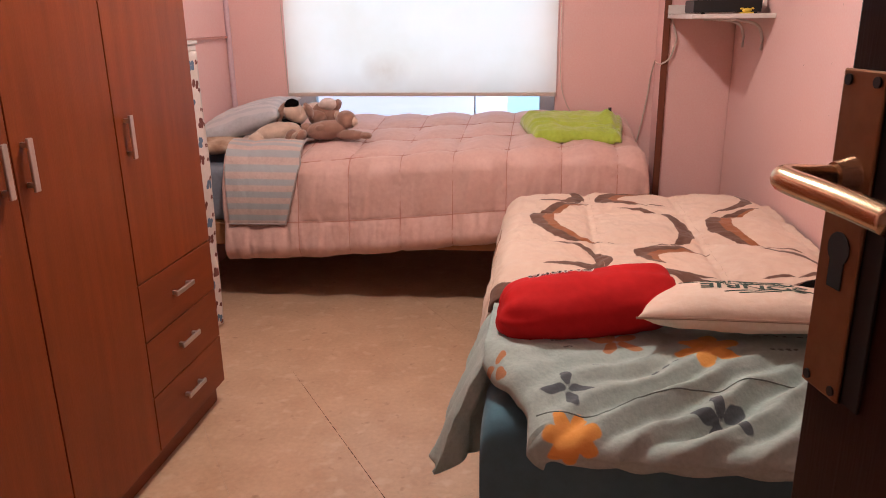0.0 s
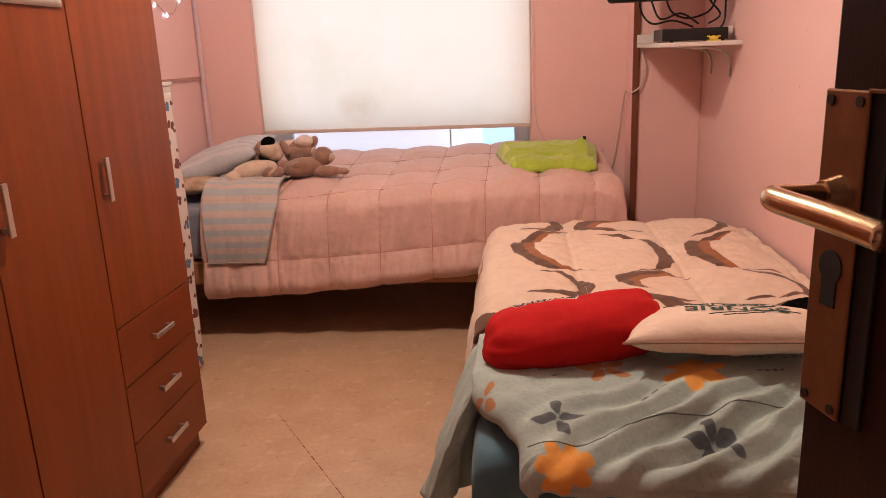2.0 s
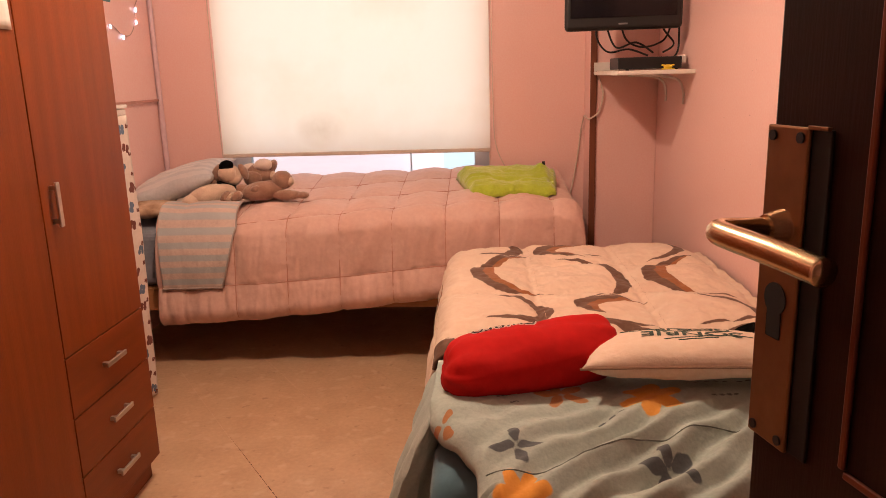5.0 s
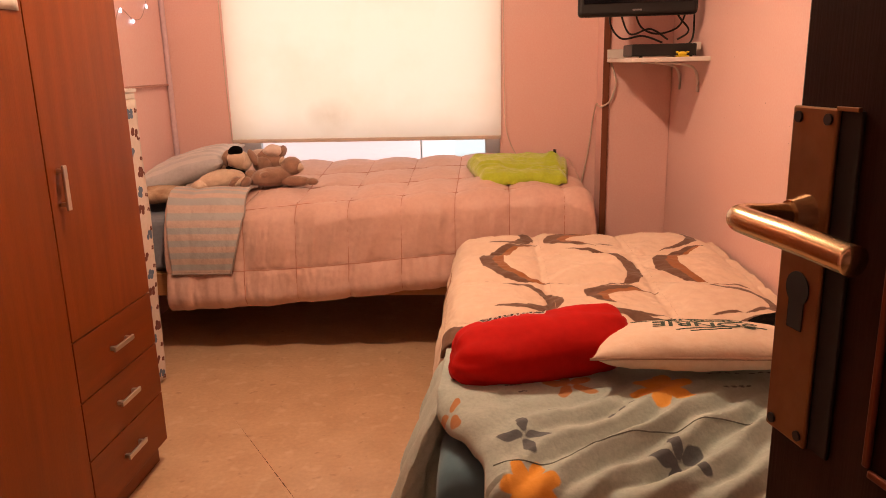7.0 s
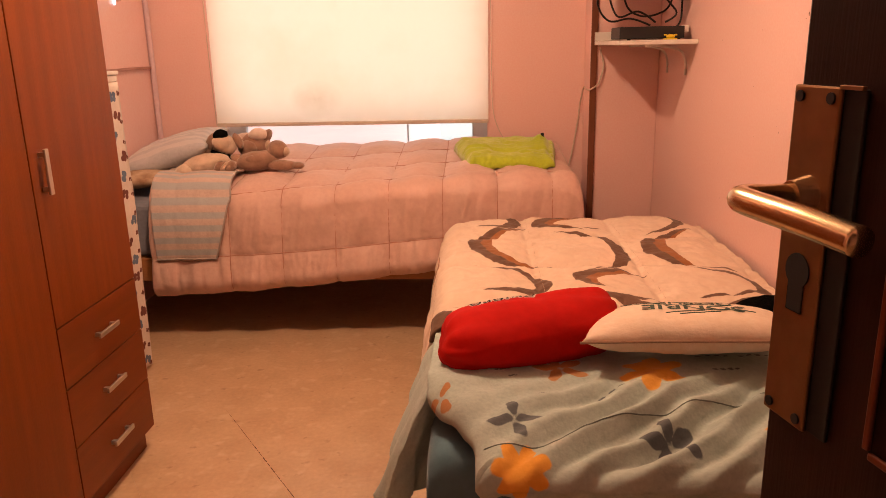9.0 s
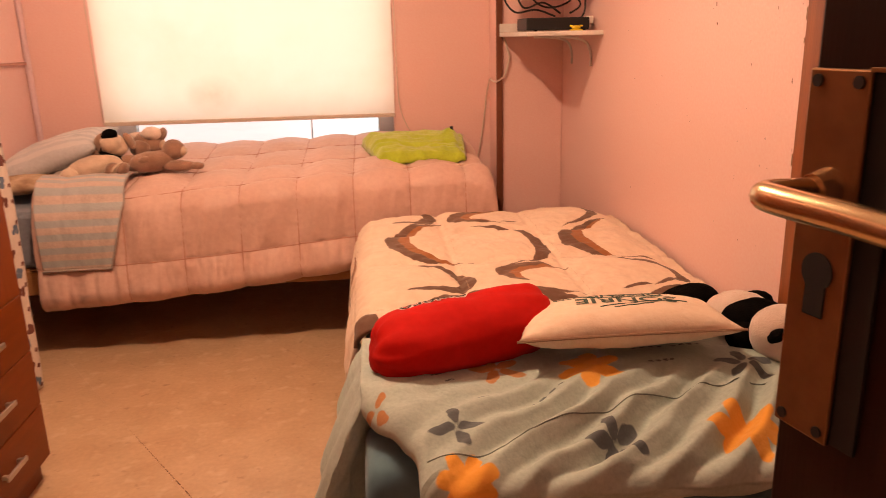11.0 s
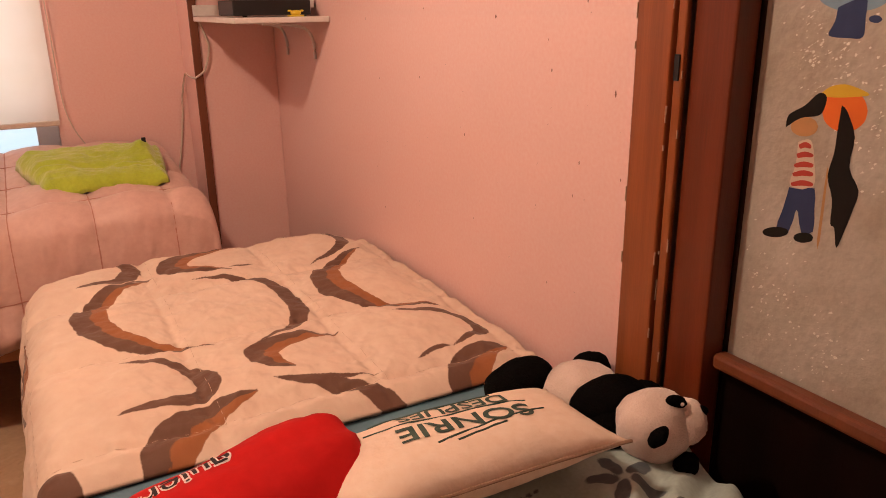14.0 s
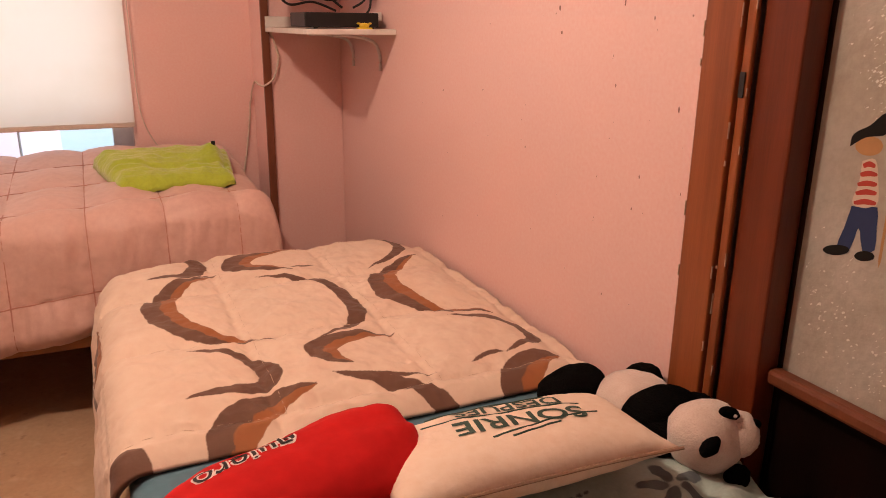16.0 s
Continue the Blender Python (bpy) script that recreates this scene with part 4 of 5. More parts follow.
def plush(name, label, blobs, at, mats, turn=0):
    """One soft toy as one mesh; blobs are (centre, radii, material index)."""
    bm = bmesh.new()
    for c, r, k, t in blobs:
        first = len(bm.faces)
        blob(c, r, bm, t, 34, 0.005)
        bm.faces.ensure_lookup_table()
        for f in bm.faces[first:]:
            f.material_index = k
    ob = new(name, mesh_of(bm, name, mats, True))
    ob.matrix_world = pose(*at, 0, 0, turn)
    return tagged(ob, label, "soft toy")


plush("plush_dog", "cream plush dog with a black nose leaning on the pillow",
      [((0, 0, 0.085), (0.060, 0.062, 0.056), 0, (0, 0, 0)), ((0.0, -0.045, 0.146), (0.038, 0.032, 0.026), 1, (0, -15, 0)), ((0, -0.035, 0.105), (0.045, 0.048, 0.046), 0, (0, 0, 0)),
       ((-0.072, 0.02, 0.10), (0.026, 0.035, 0.052), 2, (0, 20, 0)), ((0.066, 0.02, 0.105), (0.018, 0.032, 0.046), 2, (0, -25, 0)),
       ((-0.070, -0.09, 0.006), (0.120, 0.075, 0.052), 0, (0, -8, 10)), ((-0.165, -0.145, -0.022), (0.046, 0.055, 0.033), 0, (0, 0, 20)), ((-0.002, -0.045, 0.045), (0.060, 0.058, 0.012), 1, (0, 22, 0)),
       ((0.020, -0.145, -0.006), (0.026, 0.040, 0.036), 2, (0, 35, -20)), ((0.045, -0.150, -0.004), (0.010, 0.036, 0.036), 0, (0, 35, -20)), ((0.070, -0.140, -0.004), (0.022, 0.036, 0.034), 2, (0, 35, -20)), ((-0.115, 0.02, 0.05), (0.045, 0.05, 0.045), 2, (0, 0, 0))],
      (-0.865, 3.97, 0.818), [PLUSH_T, PLUSH_K, PLUSH_B])
plush("plush_bear", "brown plush bear lying on its front on the quilt",
      [((0, 0, 0.035), (0.115, 0.06, 0.050), 0, (0, -6, 8)), ((0.105, 0.02, 0.085), (0.054, 0.050, 0.048), 0, (0, 0, 0)), ((0.148, 0.005, 0.080), (0.020, 0.02, 0.022), 1, (0, 0, 0)),
       ((0.13, -0.02, 0.015), (0.090, 0.032, 0.026), 0, (0, 0, -6)), ((0.215, -0.03, 0.012), (0.035, 0.028, 0.018), 0, (0, 0, 0)), ((-0.10, 0.0, 0.03), (0.05, 0.04, 0.042), 0, (0, 30, 0)),
       ((0.055, 0.02, 0.115), (0.012, 0.014, 0.022), 1, (0, 20, 0)), ((-0.02, -0.045, 0.05), (0.03, 0.02, 0.02), 0, (0, 0, 0))],
      (-0.690, 3.93, 0.794), [PLUSH_B, PLUSH_T])
plush("plush_puppy", "brown and white plush puppy sitting behind the bear",
      [((0, 0, 0.06), (0.085, 0.07, 0.065), 0, (0, 0, 0)), ((0.03, -0.02, 0.115), (0.052, 0.05, 0.036), 1, (0, 0, 0)), ((0.070, 0.0, 0.105), (0.022, 0.035, 0.040), 0, (0, 25, 0)),
       ((-0.045, 0.0, 0.095), (0.05, 0.04, 0.028), 1, (0, 0, 0)), ((-0.02, -0.06, 0.05), (0.05, 0.04, 0.04), 0, (0, 0, 0))],
      (-0.755, 4.13, 0.826), [PLUSH_B, PLUSH_W])

# ---------------------------------------------------------------- near bed
bed2 = thing("low_bed", (0.86, 2.50, 0), "low bed with a petrol blue fitted sheet along the wall", "bed", "beds")
part("base", box((-0.50, -0.95, 0.05), (0.44, 0.93, 0.28), 0.012), BLACK, bed2, "dark bed base")
for x in (-0.45, 0.45):
    for y in (-0.90, 0.86):
        part("leg", cyl((x, y, 0), (x, y, 0.06), 0.022), BLACK, bed2)
MX0, MY0, MY1, MZ = 0.322, 1.515, 3.43, 0.585


def mattress_surface(u, v):
    p = Vector((u, v))
    ox, dx = fold(MX0 - u, 0.05)
    oy, dy = fold(MY0 - v, 0.06)
    x, y = MX0 - ox, MY0 - oy
    return Vector((min(x, 1.318) - 0.86, y - 2.50, MZ - min(0.44, dx + dy) + 0.004 * fbm(u * 5, v * 5, 1)))


cloth(mattress_surface, grid(MX0 - 0.42, 1.385, 60), grid(MY0 - 0.42, MY1, 80), 0.0, "fitted_sheet", SHEET, bed2, "petrol blue fitted sheet over the mattress")
part("mattress", box((MX0 - 0.850, MY0 - 2.485, 0.285), (0.450, MY1 - 2.50, MZ - 0.012), 0.03), SHEET, bed2)

duvet = thing("printed_duvet", (0, 0, 0), "cream duvet printed with brown and caramel swirls", "duvet")
DX0, DY0, DY1, DZ = 0.284, 2.205, 3.462, 0.621


def duvet_surface(u, v, lift=0.0):
    """u, v are the place on the bed; u below DX0 and v past DY1 hang down."""
    ox, dx = fold(DX0 - u, 0.075)
    oy, dy = fold(v - DY1 + 0.12 * max(0.0, (u - 1.16) / 0.235) ** 2, 0.07)
    seam = min(abs(((v - 2.29) / 0.385) - round((v - 2.29) / 0.385)) * 0.385, abs(((u - 0.62) / 0.36) - round((u - 0.62) / 0.36)) * 0.36)
    puff = 0.019 * (1 - groove(seam, 0.065)) - 0.006 * groove(seam, 0.012) + 0.005 * groove(seam, 0.05) * fbm(u * 28, v * 28, 4) + 0.009 * fbm(u * 5, v * 5, 3) + 0.0045 * fbm(u * 16, v * 16, 6)
    z = DZ - min(0.36, dx + dy) + 0.012 * math.sin((v - 2.2) * 2.2)
    a = min(1.0, dx / 0.1)
    e = min(1.0, max(0.0, (v - DY0) / 0.05))
    z -= 0.07 * max(0.0, 1 - max(0.0, u - DX0) / 0.2) * max(0.0, 1 - max(0.0, DY1 - v) / 0.2)
    z -= 0.022 * max(0.0, (u - 1.24) / 0.135) ** 2
    return Vector((min(DX0 - ox - a * (puff + lift) - 0.06 * dx, 1.388), DY1 + oy - 0.12 * max(0.0, (u - 1.16) / 0.235) ** 2, z + (1 - a) * (puff * e + lift) - 0.026 * (1 - e)))


STROKES = [
    ([(0.464, 3.465), (0.525, 3.455), (0.588, 3.365), (0.580, 3.285), (0.547, 3.220), (0.485, 3.205), (0.428, 3.189)], 0.058, 0),
    ([(0.625, 3.205), (0.560, 3.170), (0.493, 3.105), (0.446, 2.990), (0.443, 2.890), (0.472, 2.790), (0.525, 2.722), (0.598, 2.670), (0.695, 2.650)], 0.088, 1),
    ([(0.480, 2.632), (0.563, 2.594), (0.618, 2.535), (0.642, 2.470), (0.630, 2.422), (0.585, 2.400), (0.507, 2.393), (0.450, 2.378)], 0.052, 0),
    ([(0.720, 2.350), (0.630, 2.335), (0.568, 2.300), (0.526, 2.250), (0.506, 2.200), (0.500, 2.140)], 0.108, 1),
    ([(0.940, 3.400), (0.824, 3.378), (0.735, 3.330), (0.705, 3.265), (0.745, 3.195), (0.860, 3.141)], 0.090, 1),
    ([(0.740, 3.120), (0.839, 3.085), (0.905, 3.002), (0.945, 2.896), (0.948, 2.761), (0.925, 2.688), (0.875, 2.632), (0.790, 2.585)], 0.056, 0),
    ([(0.990, 2.575), (0.887, 2.562), (0.811, 2.549), (0.780, 2.520), (0.790, 2.456), (0.826, 2.410)], 0.080, 1),
    ([(1.090, 3.388), (1.210, 3.405), (1.268, 3.322), (1.262, 3.226), (1.203, 3.150), (1.100, 3.095)], 0.046, 0),
    ([(1.290, 3.150), (1.180, 3.065), (1.104, 2.970), (1.085, 2.846), (1.115, 2.733), (1.175, 2.652), (1.300, 2.570)], 0.094, 1),
    ([(1.150, 2.580), (1.237, 2.548), (1.296, 2.500), (1.320, 2.435), (1.295, 2.385), (1.200, 2.346)], 0.050, 0),
    ([(1.330, 2.310), (1.255, 2.296), (1.200, 2.260), (1.155, 2.196), (1.140, 2.140)], 0.100, 1),
    ([(0.770, 2.384), (0.867, 2.328), (0.945, 2.262), (0.998, 2.158), (1.010, 2.10)], 0.058, 0),
    ([(0.265, 2.160), (0.300, 2.225), (0.330, 2.222), (0.362, 2.140)], 0.075, 0),
    ([(0.230, 3.080), (0.225, 2.960), (0.235, 2.850), (0.200, 2.780)], 0.075, 1),
    ([(0.150, 2.900), (0.170, 2.820), (0.140, 2.740)], 0.040, 0),
    ([(0.825, 2.367), (0.911, 2.340), (1.000, 2.316)], 0.015, 0),
    ([(1.095, 2.325), (1.150, 2.352), (1.195, 2.346)], 0.015, 0),
    ([(0.520, 3.232), (0.590, 3.212), (0.650, 3.216)], 0.012, 0),
    ([(0.860, 3.165), (0.900, 3.170), (0.950, 3.190)], 0.011, 0),
]


def swirl_ink(xy):
    """Tapering brush strokes: brown, with a caramel band on the inner side of the broad ones."""
    out = np.zeros((len(xy), 3), np.float32)
    for k, (pts, width, two) in enumerate(STROKES):
        line = np.array([tuple(p)[:2] for p in spline([Vector((*p, 0)) for p in pts], 12)])
        step = np.gradient(line, axis=0)
        step /= np.linalg.norm(step, axis=1)[:, None] + 1e-9
        t = np.linspace(0, 1, len(line))
        rough = np.array([noise.noise((i * 0.35, k * 3.7, 0)) for i in range(len(line))])
        half = 0.5 * width * (np.sin(np.pi * np.clip(t, 0.015, 0.985)) ** 0.85) * (1 + 0.15 * rough)
        lo, hi = line.min(0) - 0.1, line.max(0) + 0.1
        idx = np.where(((xy > lo) & (xy < hi)).all(1))[0]
        if not len(idx):
            continue
        d = xy[idx][:, None, :] - line[None]
        dist = np.hypot(d[..., 0], d[..., 1]) - half[None]
        j = dist.argmin(1)
        best = dist[np.arange(len(idx)), j]
        body = np.clip(0.5 - best / 0.008, 0, 1)
        out[idx, 0] = np.maximum(out[idx, 0], body)
        if two:
            dj = d[np.arange(len(idx)), j]
            side = (step[j, 0] * dj[:, 1] - step[j, 1] * dj[:, 0]) / np.maximum(half[j], 0.004)
            wob = np.array([noise.noise((i * 0.22, k * 5.1, 4)) for i in range(len(line))])[j]
            inner = np.clip((side - 0.02 - 0.25 * wob) / 0.25, 0, 1) * body
            out[idx, 1] = np.maximum(out[idx, 1], inner)
    return out


cloth(duvet_surface, grid(DX0 - 0.32, 1.376, 380), grid(DY0, DY1 + 0.26, 340), 0.014, "cover", DUVET, duvet, ink=swirl_ink)
TUCK = material("cream_stitching", (0.56, 0.41, 0.31), 0.85)
for k in range(4):
    part("stitch_line", tube([duvet_surface(u, 2.29 + 0.385 * k, -0.0004) for u in grid(DX0 - 0.25, 1.36, 70)], 0.0006, seg=5), TUCK, duvet)
for k in range(3):
    part("stitch_line", tube([duvet_surface(0.62 + 0.36 * (k - 1) + 0.02, v, -0.0004) for v in grid(DY0 + 0.06, DY1, 60)], 0.0006, seg=5), TUCK, duvet)

# ---------------------------------------------------------------- fleece blanket bunched at the bed head
blanket = thing("fleece_blanket", (0, 0, 0), "grey-green fleece blanket printed with orange and slate flowers, bunched up", "blanket")
BX, BROLL, RROLL = 0.318, 1.425, 0.035


def ease(t):
    t = max(0.0, min(1.0, t))
    return t * t * (3 - 2 * t)


def blanket_edge(v):
    """The blanket's free edge by the room: along the mattress, then drawn in towards the bunched end."""
    return BX + 0.105 * ease((1.665 - v) / 0.20) + 0.035 * ease((BROLL - v) / 0.10)


def blanket_surface(u, v, lift=0.0):
    """u across the bed, v along it; past BROLL the cloth rolls over its own bunched end."""
    tuck = ease((1.70 - v) / 0.06)
    front = ease((1.78 - v) / 0.25)
    d = 0.78 * v - 0.62 * u + 0.05 * fbm(u * 2.2, v * 2.2, 1)
    wave = math.sin(d * 92 + 1.4 * fbm(u * 3, v * 3, 4))
    right = 0.25 + 0.75 * ease((u - 0.44) / 0.25)
    folds = 0.0145 * front * right * (wave * abs(wave) ** 0.2) + 0.006 * front * right * math.sin(d * 41 + 2)
    folds += 0.005 * (1 - front) * math.sin(d * 24 + 1)
    lumps = 0.012 * fbm(u * 4.2, v * 4.2, 12) + 0.004 * fbm(u * 14, v * 14, 15)
    h = folds + lumps + lift
    top = 0.632 + 0.036 * math.sin(math.pi * max(0.0, min(1.0, (2.02 - v) / 0.66))) - 0.018 * ease((1.60 - v) / 0.18)
    top -= 0.030 * ease((u - 1.22) / 0.12) * front
    e = max(0.0, min(1.0, (u - blanket_edge(v)) / 0.045))
    top -= tuck * 0.040 * (1 - math.sqrt(max(0.0, 1 - (1 - e) ** 2)))
    if v >= BROLL:
        return Vector((u - 0.5 * lift * (1 - e) * tuck, v, top + h))
    a = (BROLL - v) / RROLL
    swell = (RROLL + h * (1 - 0.75 * ease(a / 1.3))) * (0.3 + 0.7 * e)
    return Vector((u, BROLL - swell * math.sin(a) * (1.15 if a < 1.6 else 1.0), top - RROLL + swell * math.cos(a)))


def blanket_plane(s, v):
    return blanket_edge(v) + s * (1.315 + 0.07 * ease((v - 1.66) / 0.2) - blanket_edge(v)), v


FLOWERS = ((0.615, 1.752, 0.066, 0.75, 1, 5), (0.815, 1.712, 0.078, 0.35, 0, 6), (0.502, 1.535, 0.058, 0.15, 2, 4), (0.800, 1.482, 0.062, 0.6, 2, 5),
           (0.505, 1.408, 0.058, 0.3, 0, 7), (1.155, 1.690, 0.064, 0.3, 2, 5), (1.060, 1.480, 0.076, 0.7, 0, 6), (0.350, 1.615, 0.040, 1.0, 1, 3), (1.05, 1.88, 0.06, 0.5, 0, 6))
DASHES = ((0.93, 1.785, 1.00, 1.788), (1.03, 1.80, 1.10, 1.81), (0.47, 1.72, 0.50, 1.735), (0.66, 1.60, 0.74, 1.655), (0.56, 1.63, 0.58, 1.64), (0.50, 1.70, 0.515, 1.705), (0.95, 1.72, 1.01, 1.735))


def flower_ink(xy):
    """Soft-edged printed flowers and short sprigs: orange, slate, rust."""
    out = np.zeros((len(xy), 3), np.float32)
    for x, y, r, turn, k, count in FLOWERS:
        random.seed(int(x * 1000))
        idx = np.where(np.hypot(xy[:, 0] - x, xy[:, 1] - y) < 1.5 * r)[0]
        p = xy[idx] - (x, y)
        p = p + 0.0012 * np.column_stack((np.sin(p[:, 1] * 210 + x * 70), np.cos(p[:, 0] * 190)))
        best = np.full(len(idx), 9.0)
        for q in range(count):
            a = turn + 2 * math.pi * q / count + random.uniform(-0.18, 0.18)
            reach, wide = r * random.uniform(0.48, 0.60), r * (0.27 if k == 0 else 0.20)
            along, across = p[:, 0] * math.cos(a) + p[:, 1] * math.sin(a), -p[:, 0] * math.sin(a) + p[:, 1] * math.cos(a)
            best = np.minimum(best, np.hypot((along - reach) / (0.46 * r), across / wide))
        if k == 0:
            best = np.minimum(best, np.hypot(p[:, 0], p[:, 1]) / (0.40 * r))
        out[idx, k] = np.maximum(out[idx, k], np.clip(0.5 + (1 - best) / 0.45, 0, 1))
        if k == 2:
            out[idx, 1] = np.maximum(out[idx, 1], 0.34 * np.clip(1.6 - best, 0, 1))
    for x0, y0, x1, y1 in DASHES:
        a, b = np.array((x0, y0)), np.array((x1, y1))
        t = np.clip(((xy - a) @ (b - a)) / ((b - a) @ (b - a)), 0, 1)
        dist = np.hypot(*(xy - a - t[:, None] * (b - a)).T)
        out[:, 2] = np.maximum(out[:, 2], 0.72 * np.clip(1.2 - dist / 0.006, 0, 1) * (0.5 + 0.5 * (np.sin(t * 21) > -0.3)))
    return out


cloth(lambda s, v: blanket_surface(*blanket_plane(s, v)), grid(0, 1, 300), grid(BROLL - 0.115, 2.035, 230), 0.010, "fleece", FLEECE, blanket, plane=blanket_plane, ink=flower_ink)

# the side that hangs down beside the mattress, its near corner swung out from the bed
FLAP_TOP = spline([Vector(p) for p in ((0.375, 1.745, 0.600), (0.335, 1.680, 0.618), (0.316, 1.668, 0.640), (0.318, 1.760, 0.646), (0.318, 1.900, 0.640), (0.318, 2.030, 0.628))], 12)
FLAP_HEM = spline([Vector(p) for p in ((0.318, 1.760, 0.380), (0.268, 1.692, 0.362), (0.196, 1.662, 0.350), (0.205, 1.740, 0.385), (0.238, 1.880, 0.455), (0.282, 2.025, 0.545))], 12)


def flap_surface(i, s):
    p, q = FLAP_TOP[int(i)], FLAP_HEM[int(i)]
    r = p.lerp(q, s)
    out = 0.006 * math.sin(math.pi * min(1.0, s * 1.1)) * ease(s / 0.15)
    return r + Vector((-out + 0.010 * s * math.sin(i * 0.55) + 0.006 * fbm(i * 0.12, s * 3, 3), 0.004 * fbm(i * 0.2, s * 4, 9), -0.012 * s * math.sin(i * 0.4)))


cloth(flap_surface, range(len(FLAP_TOP)), grid(0, 1, 40), 0.012, "hanging_side", FLEECE, blanket, plane=lambda i, s: (0.318 - 0.3 * s, 1.66 + 0.006 * i))
hem = spline([Vector((*q, 0)) for q in ((0.440, 1.462), (0.53, 1.462), (0.62, 1.492), (0.715, 1.528), (0.83, 1.570), (0.946, 1.600), (1.10, 1.612), (1.25, 1.59))], 6)
part("hem_line", tube([blanket_surface(q.x, q.y, 0.0) for q in hem], 0.0016, seg=6), FLOWER_S, blanket)

# ---------------------------------------------------------------- pillows and panda on the near bed


def bolster(name, at, size, mat, label, turn):
    """A full pillow with blunt, rounded ends."""
    root = thing(name, (0, 0, 0), label, "pillow")
    root.matrix_world = pose(*at, *turn)
    a, b, c = (v / 2 for v in size)

    def girth(x):
        return max(0.0, 1 - abs(x / a) ** (5 if x < 0 else 7)) ** 0.28 * (1 - (0.10 if x < 0 else 0.0) * (x / a) ** 2)

    def crease(x, ang):
        return 0.005 * fbm(x * 9, math.cos(ang) * 2, math.sin(ang) * 2) + 0.0035 * fbm(x * 7, math.cos(ang) * 7, math.sin(ang) * 7) + 0.004 * (abs(x) / a) ** 3 * math.sin(ang * 9 + 2 * x / a) - 0.003 * groove(x - 0.03, 0.006)

    bm = bmesh.new()
    xs = [a * math.sin(math.pi / 2 * t) for t in grid(-1, 1, 46)]
    rings = []
    for x in xs[1:-1]:
        g = girth(x)
        rings.append([bm.verts.new((x + 0.012 * math.sin(ang + 0.6) * (x / a) ** 2, (b * g + crease(x, ang)) * math.cos(ang), (c * g + crease(x, ang)) * math.sin(ang))) for ang in (2 * math.pi * k / 40 for k in range(40))])
    for r1, r2 in zip(rings, rings[1:]):
        for k in range(40):
            bm.faces.new((r1[k], r1[(k + 1) % 40], r2[(k + 1) % 40], r2[k]))
    bm.faces.new(rings[0]), bm.faces.new(rings[-1][::-1])
    part("stuffed_cover", bm, mat, root, smooth=True)

    def surface(x, y, lift=0.001):
        g = girth(x)
        k = max(-0.98, min(0.98, y / (b * g)))
        ang = math.acos(k)
        return Vector((x + 0.012 * math.sin(ang + 0.6) * (x / a) ** 2, y, (c * g + crease(x, ang)) * math.sin(ang) + lift))
    return root, surface


red, red_surf = bolster("red_pillow", (0.550, 1.846, 0.718), (0.428, 0.228, 0.160), RED, "plump bright red cotton pillow with printed script", (-3, -2, 17))
white, white_surf = cushion("canvas_pillow", (0.906, 1.808, 0.737), (0.49, 0.250, 0.100), CREAM, "natural canvas pillow printed with dark green lettering", (-7, -1.5, -4), 2.7, 1.0, 0.004)
piping(white, (0.49, 0.250, 0.100), material("canvas_seam", (0.34, 0.21, 0.14), 0.85))


def lettering(text, root, surf, x, y, size, mat, lift, turn=180.0, name="lettering", shear=0.0, thick=0.0, lean=0.0):
    """Words printed on a pillow, bent onto its surface."""
    cu = bpy.data.curves.new(name, "FONT")
    cu.body, cu.size, cu.align_x, cu.align_y, cu.shear, cu.offset = text, size, "CENTER", "CENTER", shear, thick
    tmp = new(name, cu)
    dg = bpy.context.evaluated_depsgraph_get()
    me = bpy.data.meshes.new_from_object(tmp.evaluated_get(dg))
    bpy.data.objects.remove(tmp)
    bm = bmesh.new()
    bm.from_mesh(me)
    bmesh.ops.subdivide_edges(bm, edges=bm.edges, cuts=1)
    m = Matrix.Rotation(radians(turn + lean), 4, "Z")
    for v in bm.verts:
        p = m @ v.co
        v.co = surf(x + p.x, y + p.y, lift)
    return part(name, bm, mat, root, "printed words " + text)


lettering("SONRIE", white, white_surf, 0.016, -0.004, 0.066, INK, 0.0012, lean=-6, thick=0.0012)
lettering("DESPUES", white, white_surf, 0.020, 0.060, 0.050, INK, 0.0012, lean=-6, thick=0.0008)
for x0, y0, x1, y1 in ((0.15, -0.020, -0.05, -0.044), (0.07, -0.042, -0.02, -0.052), (0.14, 0.024, -0.14, 0.048), (0.10, 0.078, -0.12, 0.090)):
    pts = [white_surf(x0 + (x1 - x0) * t, y0 + (y1 - y0) * t, -0.0006) for t in grid(0, 1, 8)]
    part("printed_rule", tube(pts, 0.0024, seg=5), INK, white)
lettering("quiero", red, red_surf, -0.045, 0.038, 0.066, INK_WHITE, 0.0012, shear=0.25, thick=0.0028)
lettering("quiero", red, red_surf, -0.045, 0.038, 0.066, INK_BLACK, 0.0018, shear=0.25)

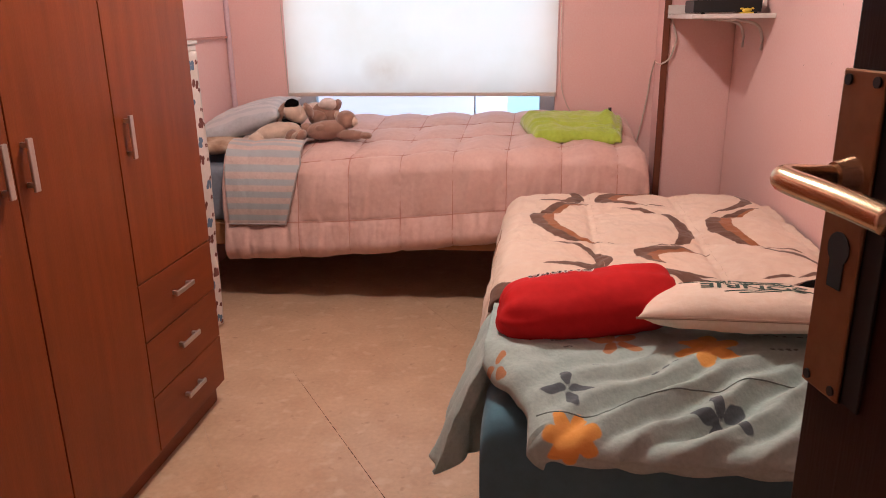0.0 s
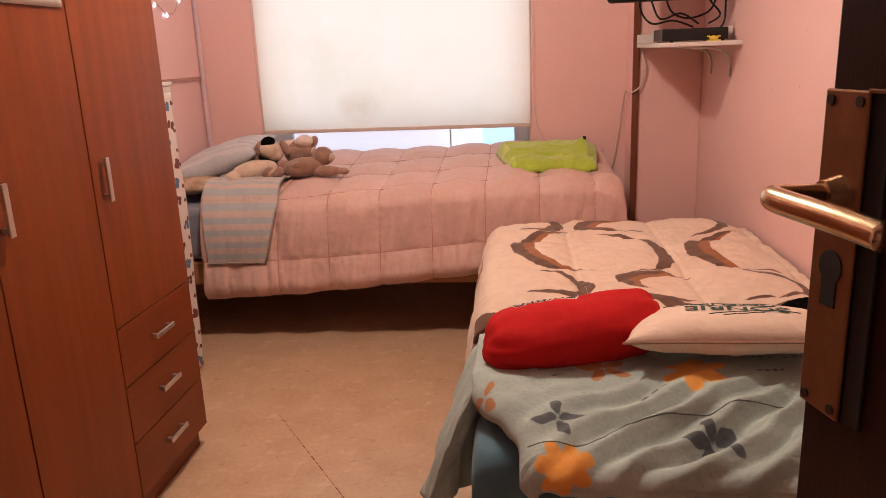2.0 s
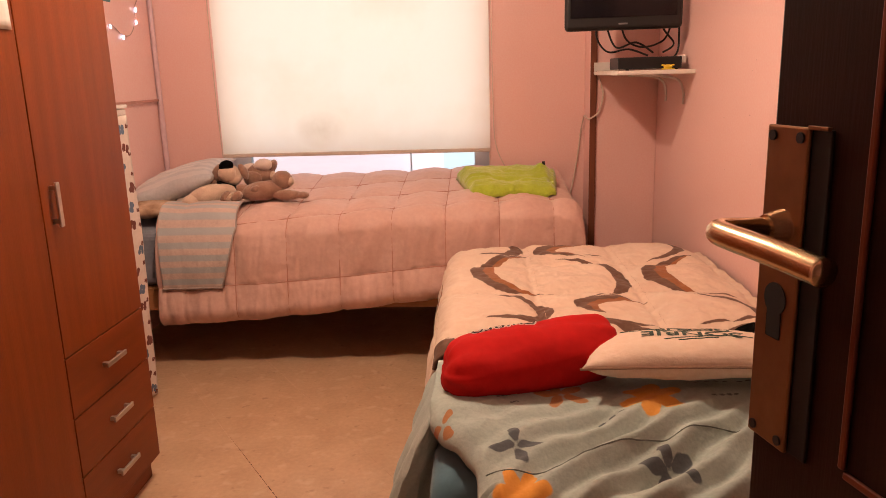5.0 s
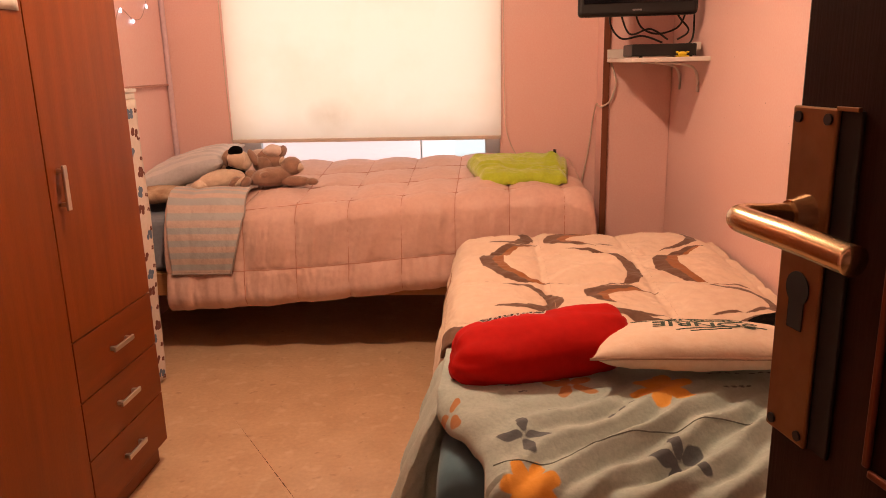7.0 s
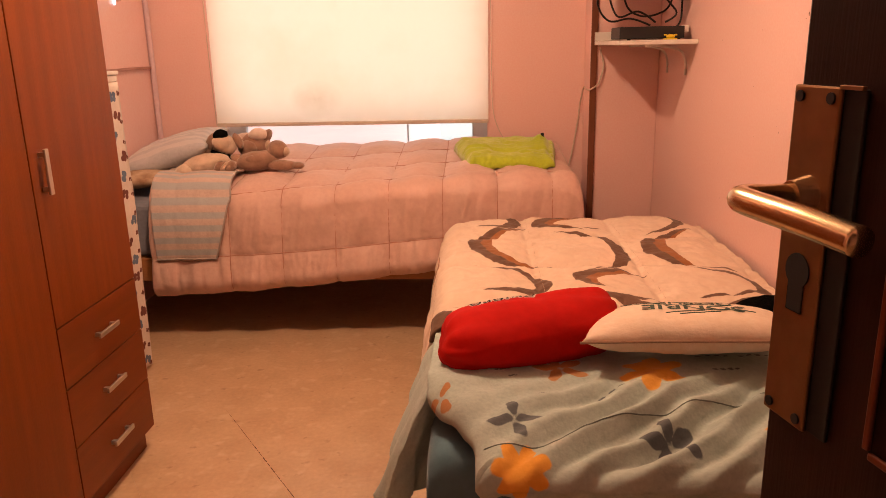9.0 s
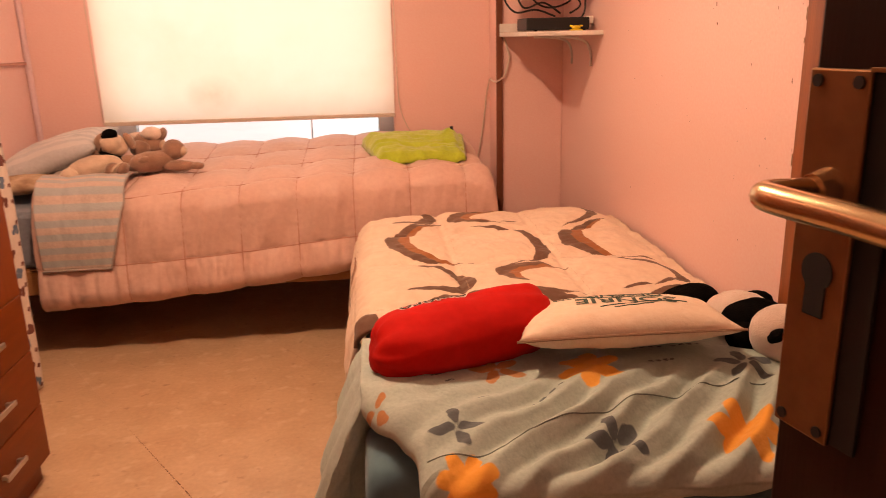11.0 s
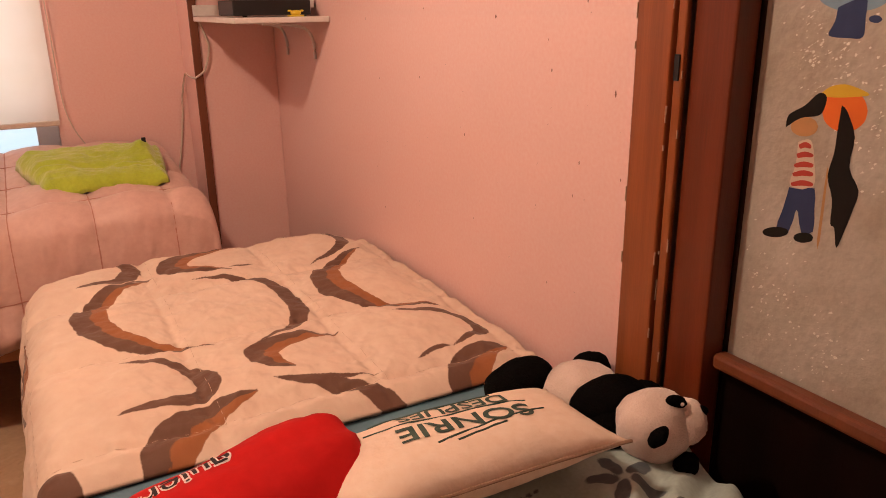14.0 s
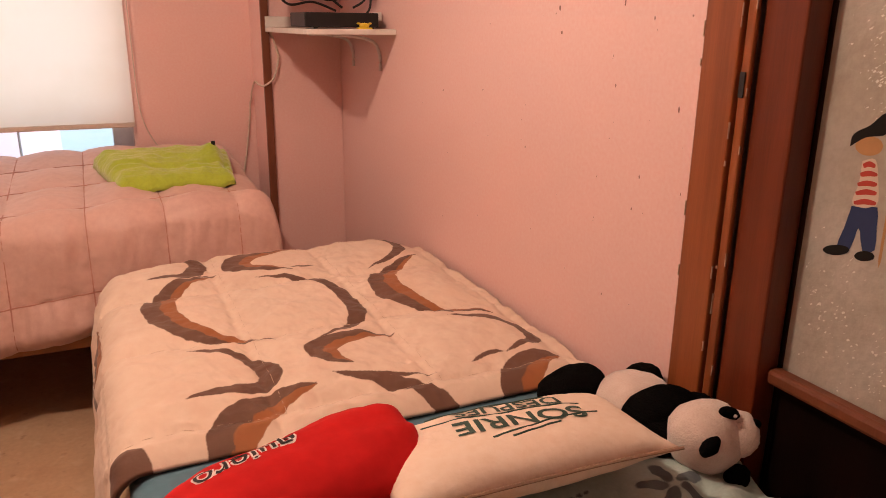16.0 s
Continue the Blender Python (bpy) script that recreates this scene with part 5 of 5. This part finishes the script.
plush("plush_panda", "black and white plush panda lying on its side by the wall",
      [((0.0, 0.0, 0.0), (0.070, 0.062, 0.066), 0, (0, 25, 0)), ((0.042, -0.030, 0.010), (0.038, 0.036, 0.042), 0, (0, 20, 0)),
       ((-0.005, 0.105, -0.014), (0.084, 0.060, 0.056), 1, (0, 0, 0)), ((0.066, 0.092, -0.022), (0.044, 0.042, 0.042), 1, (0, 0, 0)), ((-0.030, 0.075, -0.030), (0.070, 0.045, 0.040), 1, (0, 0, 20)),
       ((-0.005, 0.190, -0.026), (0.088, 0.080, 0.056), 0, (0, 0, 15)), ((-0.100, 0.264, -0.016), (0.085, 0.054, 0.048), 1, (0, 0, 15)), ((0.085, 0.274, -0.036), (0.045, 0.04, 0.036), 1, (0, 0, 0)),
       ((0.014, -0.032, 0.056), (0.023, 0.010, 0.012), 1, (25, 30, 0)), ((-0.040, -0.050, 0.016), (0.011, 0.011, 0.024), 1, (0, 60, 10)), ((0.062, -0.046, 0.034), (0.013, 0.012, 0.010), 1, (0, 30, 0)),
       ((0.020, -0.062, -0.052), (0.024, 0.020, 0.022), 1, (0, 0, 0)),
       # Tiny white dot made as the glint of light on the upper eye.
       ((0.014, -0.0445, 0.0575), (0.0022, 0.0022, 0.0022), 0, (0, 0, 0))],
      (1.258, 1.735, 0.716), [PLUSH_W, PLUSH_K])

# ---------------------------------------------------------------- chips in the plaster of the east wall
chips = thing("plaster_chips", (XR, 3.0, 1.2), "small dark chips and scratches in the pink plaster", "chips")
chips["kind"] = "stuff"
random.seed(11)
bm = bmesh.new()
CH = [(2.476, 1.388, 0.011), (2.490, 1.445, 0.014), (2.506, 1.432, 0.005), (2.237, 1.453, 0.007), (2.138, 1.421, 0.006), (2.849, 1.407, 0.006), (3.261, 1.376, 0.004), (3.165, 1.194, 0.005), (2.883, 1.217, 0.006),
      (2.250, 1.278, 0.006), (2.042, 1.246, 0.007), (2.144, 1.092, 0.005), (2.013, 1.080, 0.004), (2.626, 1.086, 0.006), (3.159, 0.765, 0.005), (2.161, 1.017, 0.005), (2.244, 0.789, 0.004), (2.578, 0.866, 0.004), (2.028, 1.425, 0.006)]
CH += [(random.uniform(2.0, 3.4), random.uniform(0.75, 1.55), random.uniform(0.001, 0.0028)) for _ in range(40)]
for y, z, r in CH:
    s = random.uniform(0.8, 2.2)
    r *= 0.62
    ring = [bm.verts.new((-0.0012, y - 3.0 + r * math.cos(a) * random.uniform(0.5, 1) * 0.7, z - 1.2 + r * s * math.sin(a) * random.uniform(0.5, 1))) for a in (2 * math.pi * k / 8 for k in range(8))]
    bm.faces.new(ring)
part("chips", bm, material("bare_plaster", (0.24, 0.12, 0.10), 0.9), chips)

# ---------------------------------------------------------------- floor tiles
DIRT = material("dark_joint_dirt", (0.12, 0.055, 0.03), 0.9)
random.seed(8)
bm = bmesh.new()
p, q = Vector((-0.60, 2.868, 0.0004)), Vector((0.20, 1.722, 0.0004))
way = (q - p).normalized()
side = Vector((-way.y, way.x, 0))
for k in range(90):
    a = p.lerp(q, k / 90 + random.uniform(-0.002, 0.002))
    b = a + way * random.uniform(0.010, 0.024)
    w = random.uniform(0.0006, 0.0022) * min(1.0, k / 25)
    bm.faces.new([bm.verts.new(v) for v in (a - side * w, b - side * w * 0.7, b + side * w, a + side * w * 0.8)])
part("joint_dirt", bm, DIRT, floor, "dark dirt in one tile joint")
T, TURN = 0.40, radians(-55.8)
bm = box((-T / 2 + 0.0002, -T / 2 + 0.0002, -0.0055), (T / 2 - 0.0002, T / 2 - 0.0002, 0.0), 0.0002, seg=1)
tile_mesh = mesh_of(bm, "tile", FLOOR)
along, across = Vector((math.cos(TURN), math.sin(TURN), 0)), Vector((-math.sin(TURN), math.cos(TURN), 0))
for i in range(-10, 11):
    for j in range(-8, 9):
        c = Vector((-0.301, 2.423, 0)) + along * (i * T) + across * ((j + 0.5) * T)
        x0, x1, y0, y1 = XL, XR, YN - 0.1, YW
        if not (x0 - 0.28 < c.x < x1 + 0.28 and y0 - 0.28 < c.y < y1 + 0.28):
            continue
        me = tile_mesh
        if c.x - x0 < 0.29 or x1 - c.x < 0.29 or c.y - y0 < 0.29 or y1 - c.y < 0.29:
            bm = bmesh.new()
            bm.from_mesh(tile_mesh)
            back = Matrix.Rotation(-TURN, 3, "Z")
            for p, q in (((x0, 0, 0), (-1, 0, 0)), ((x1, 0, 0), (1, 0, 0)), ((0, y0, 0), (0, -1, 0)), ((0, y1, 0), (0, 1, 0))):
                bmesh.ops.bisect_plane(bm, geom=bm.verts[:] + bm.edges[:] + bm.faces[:], plane_co=back @ (Vector(p) - c), plane_no=back @ Vector(q), clear_outer=True)
            if not bm.faces:
                bm.free()
                continue
            me = mesh_of(bm, "tile", FLOOR)
        ob = new("tile", me)
        ob.location, ob.rotation_euler = c, (0, 0, TURN)
        ob.parent = floor
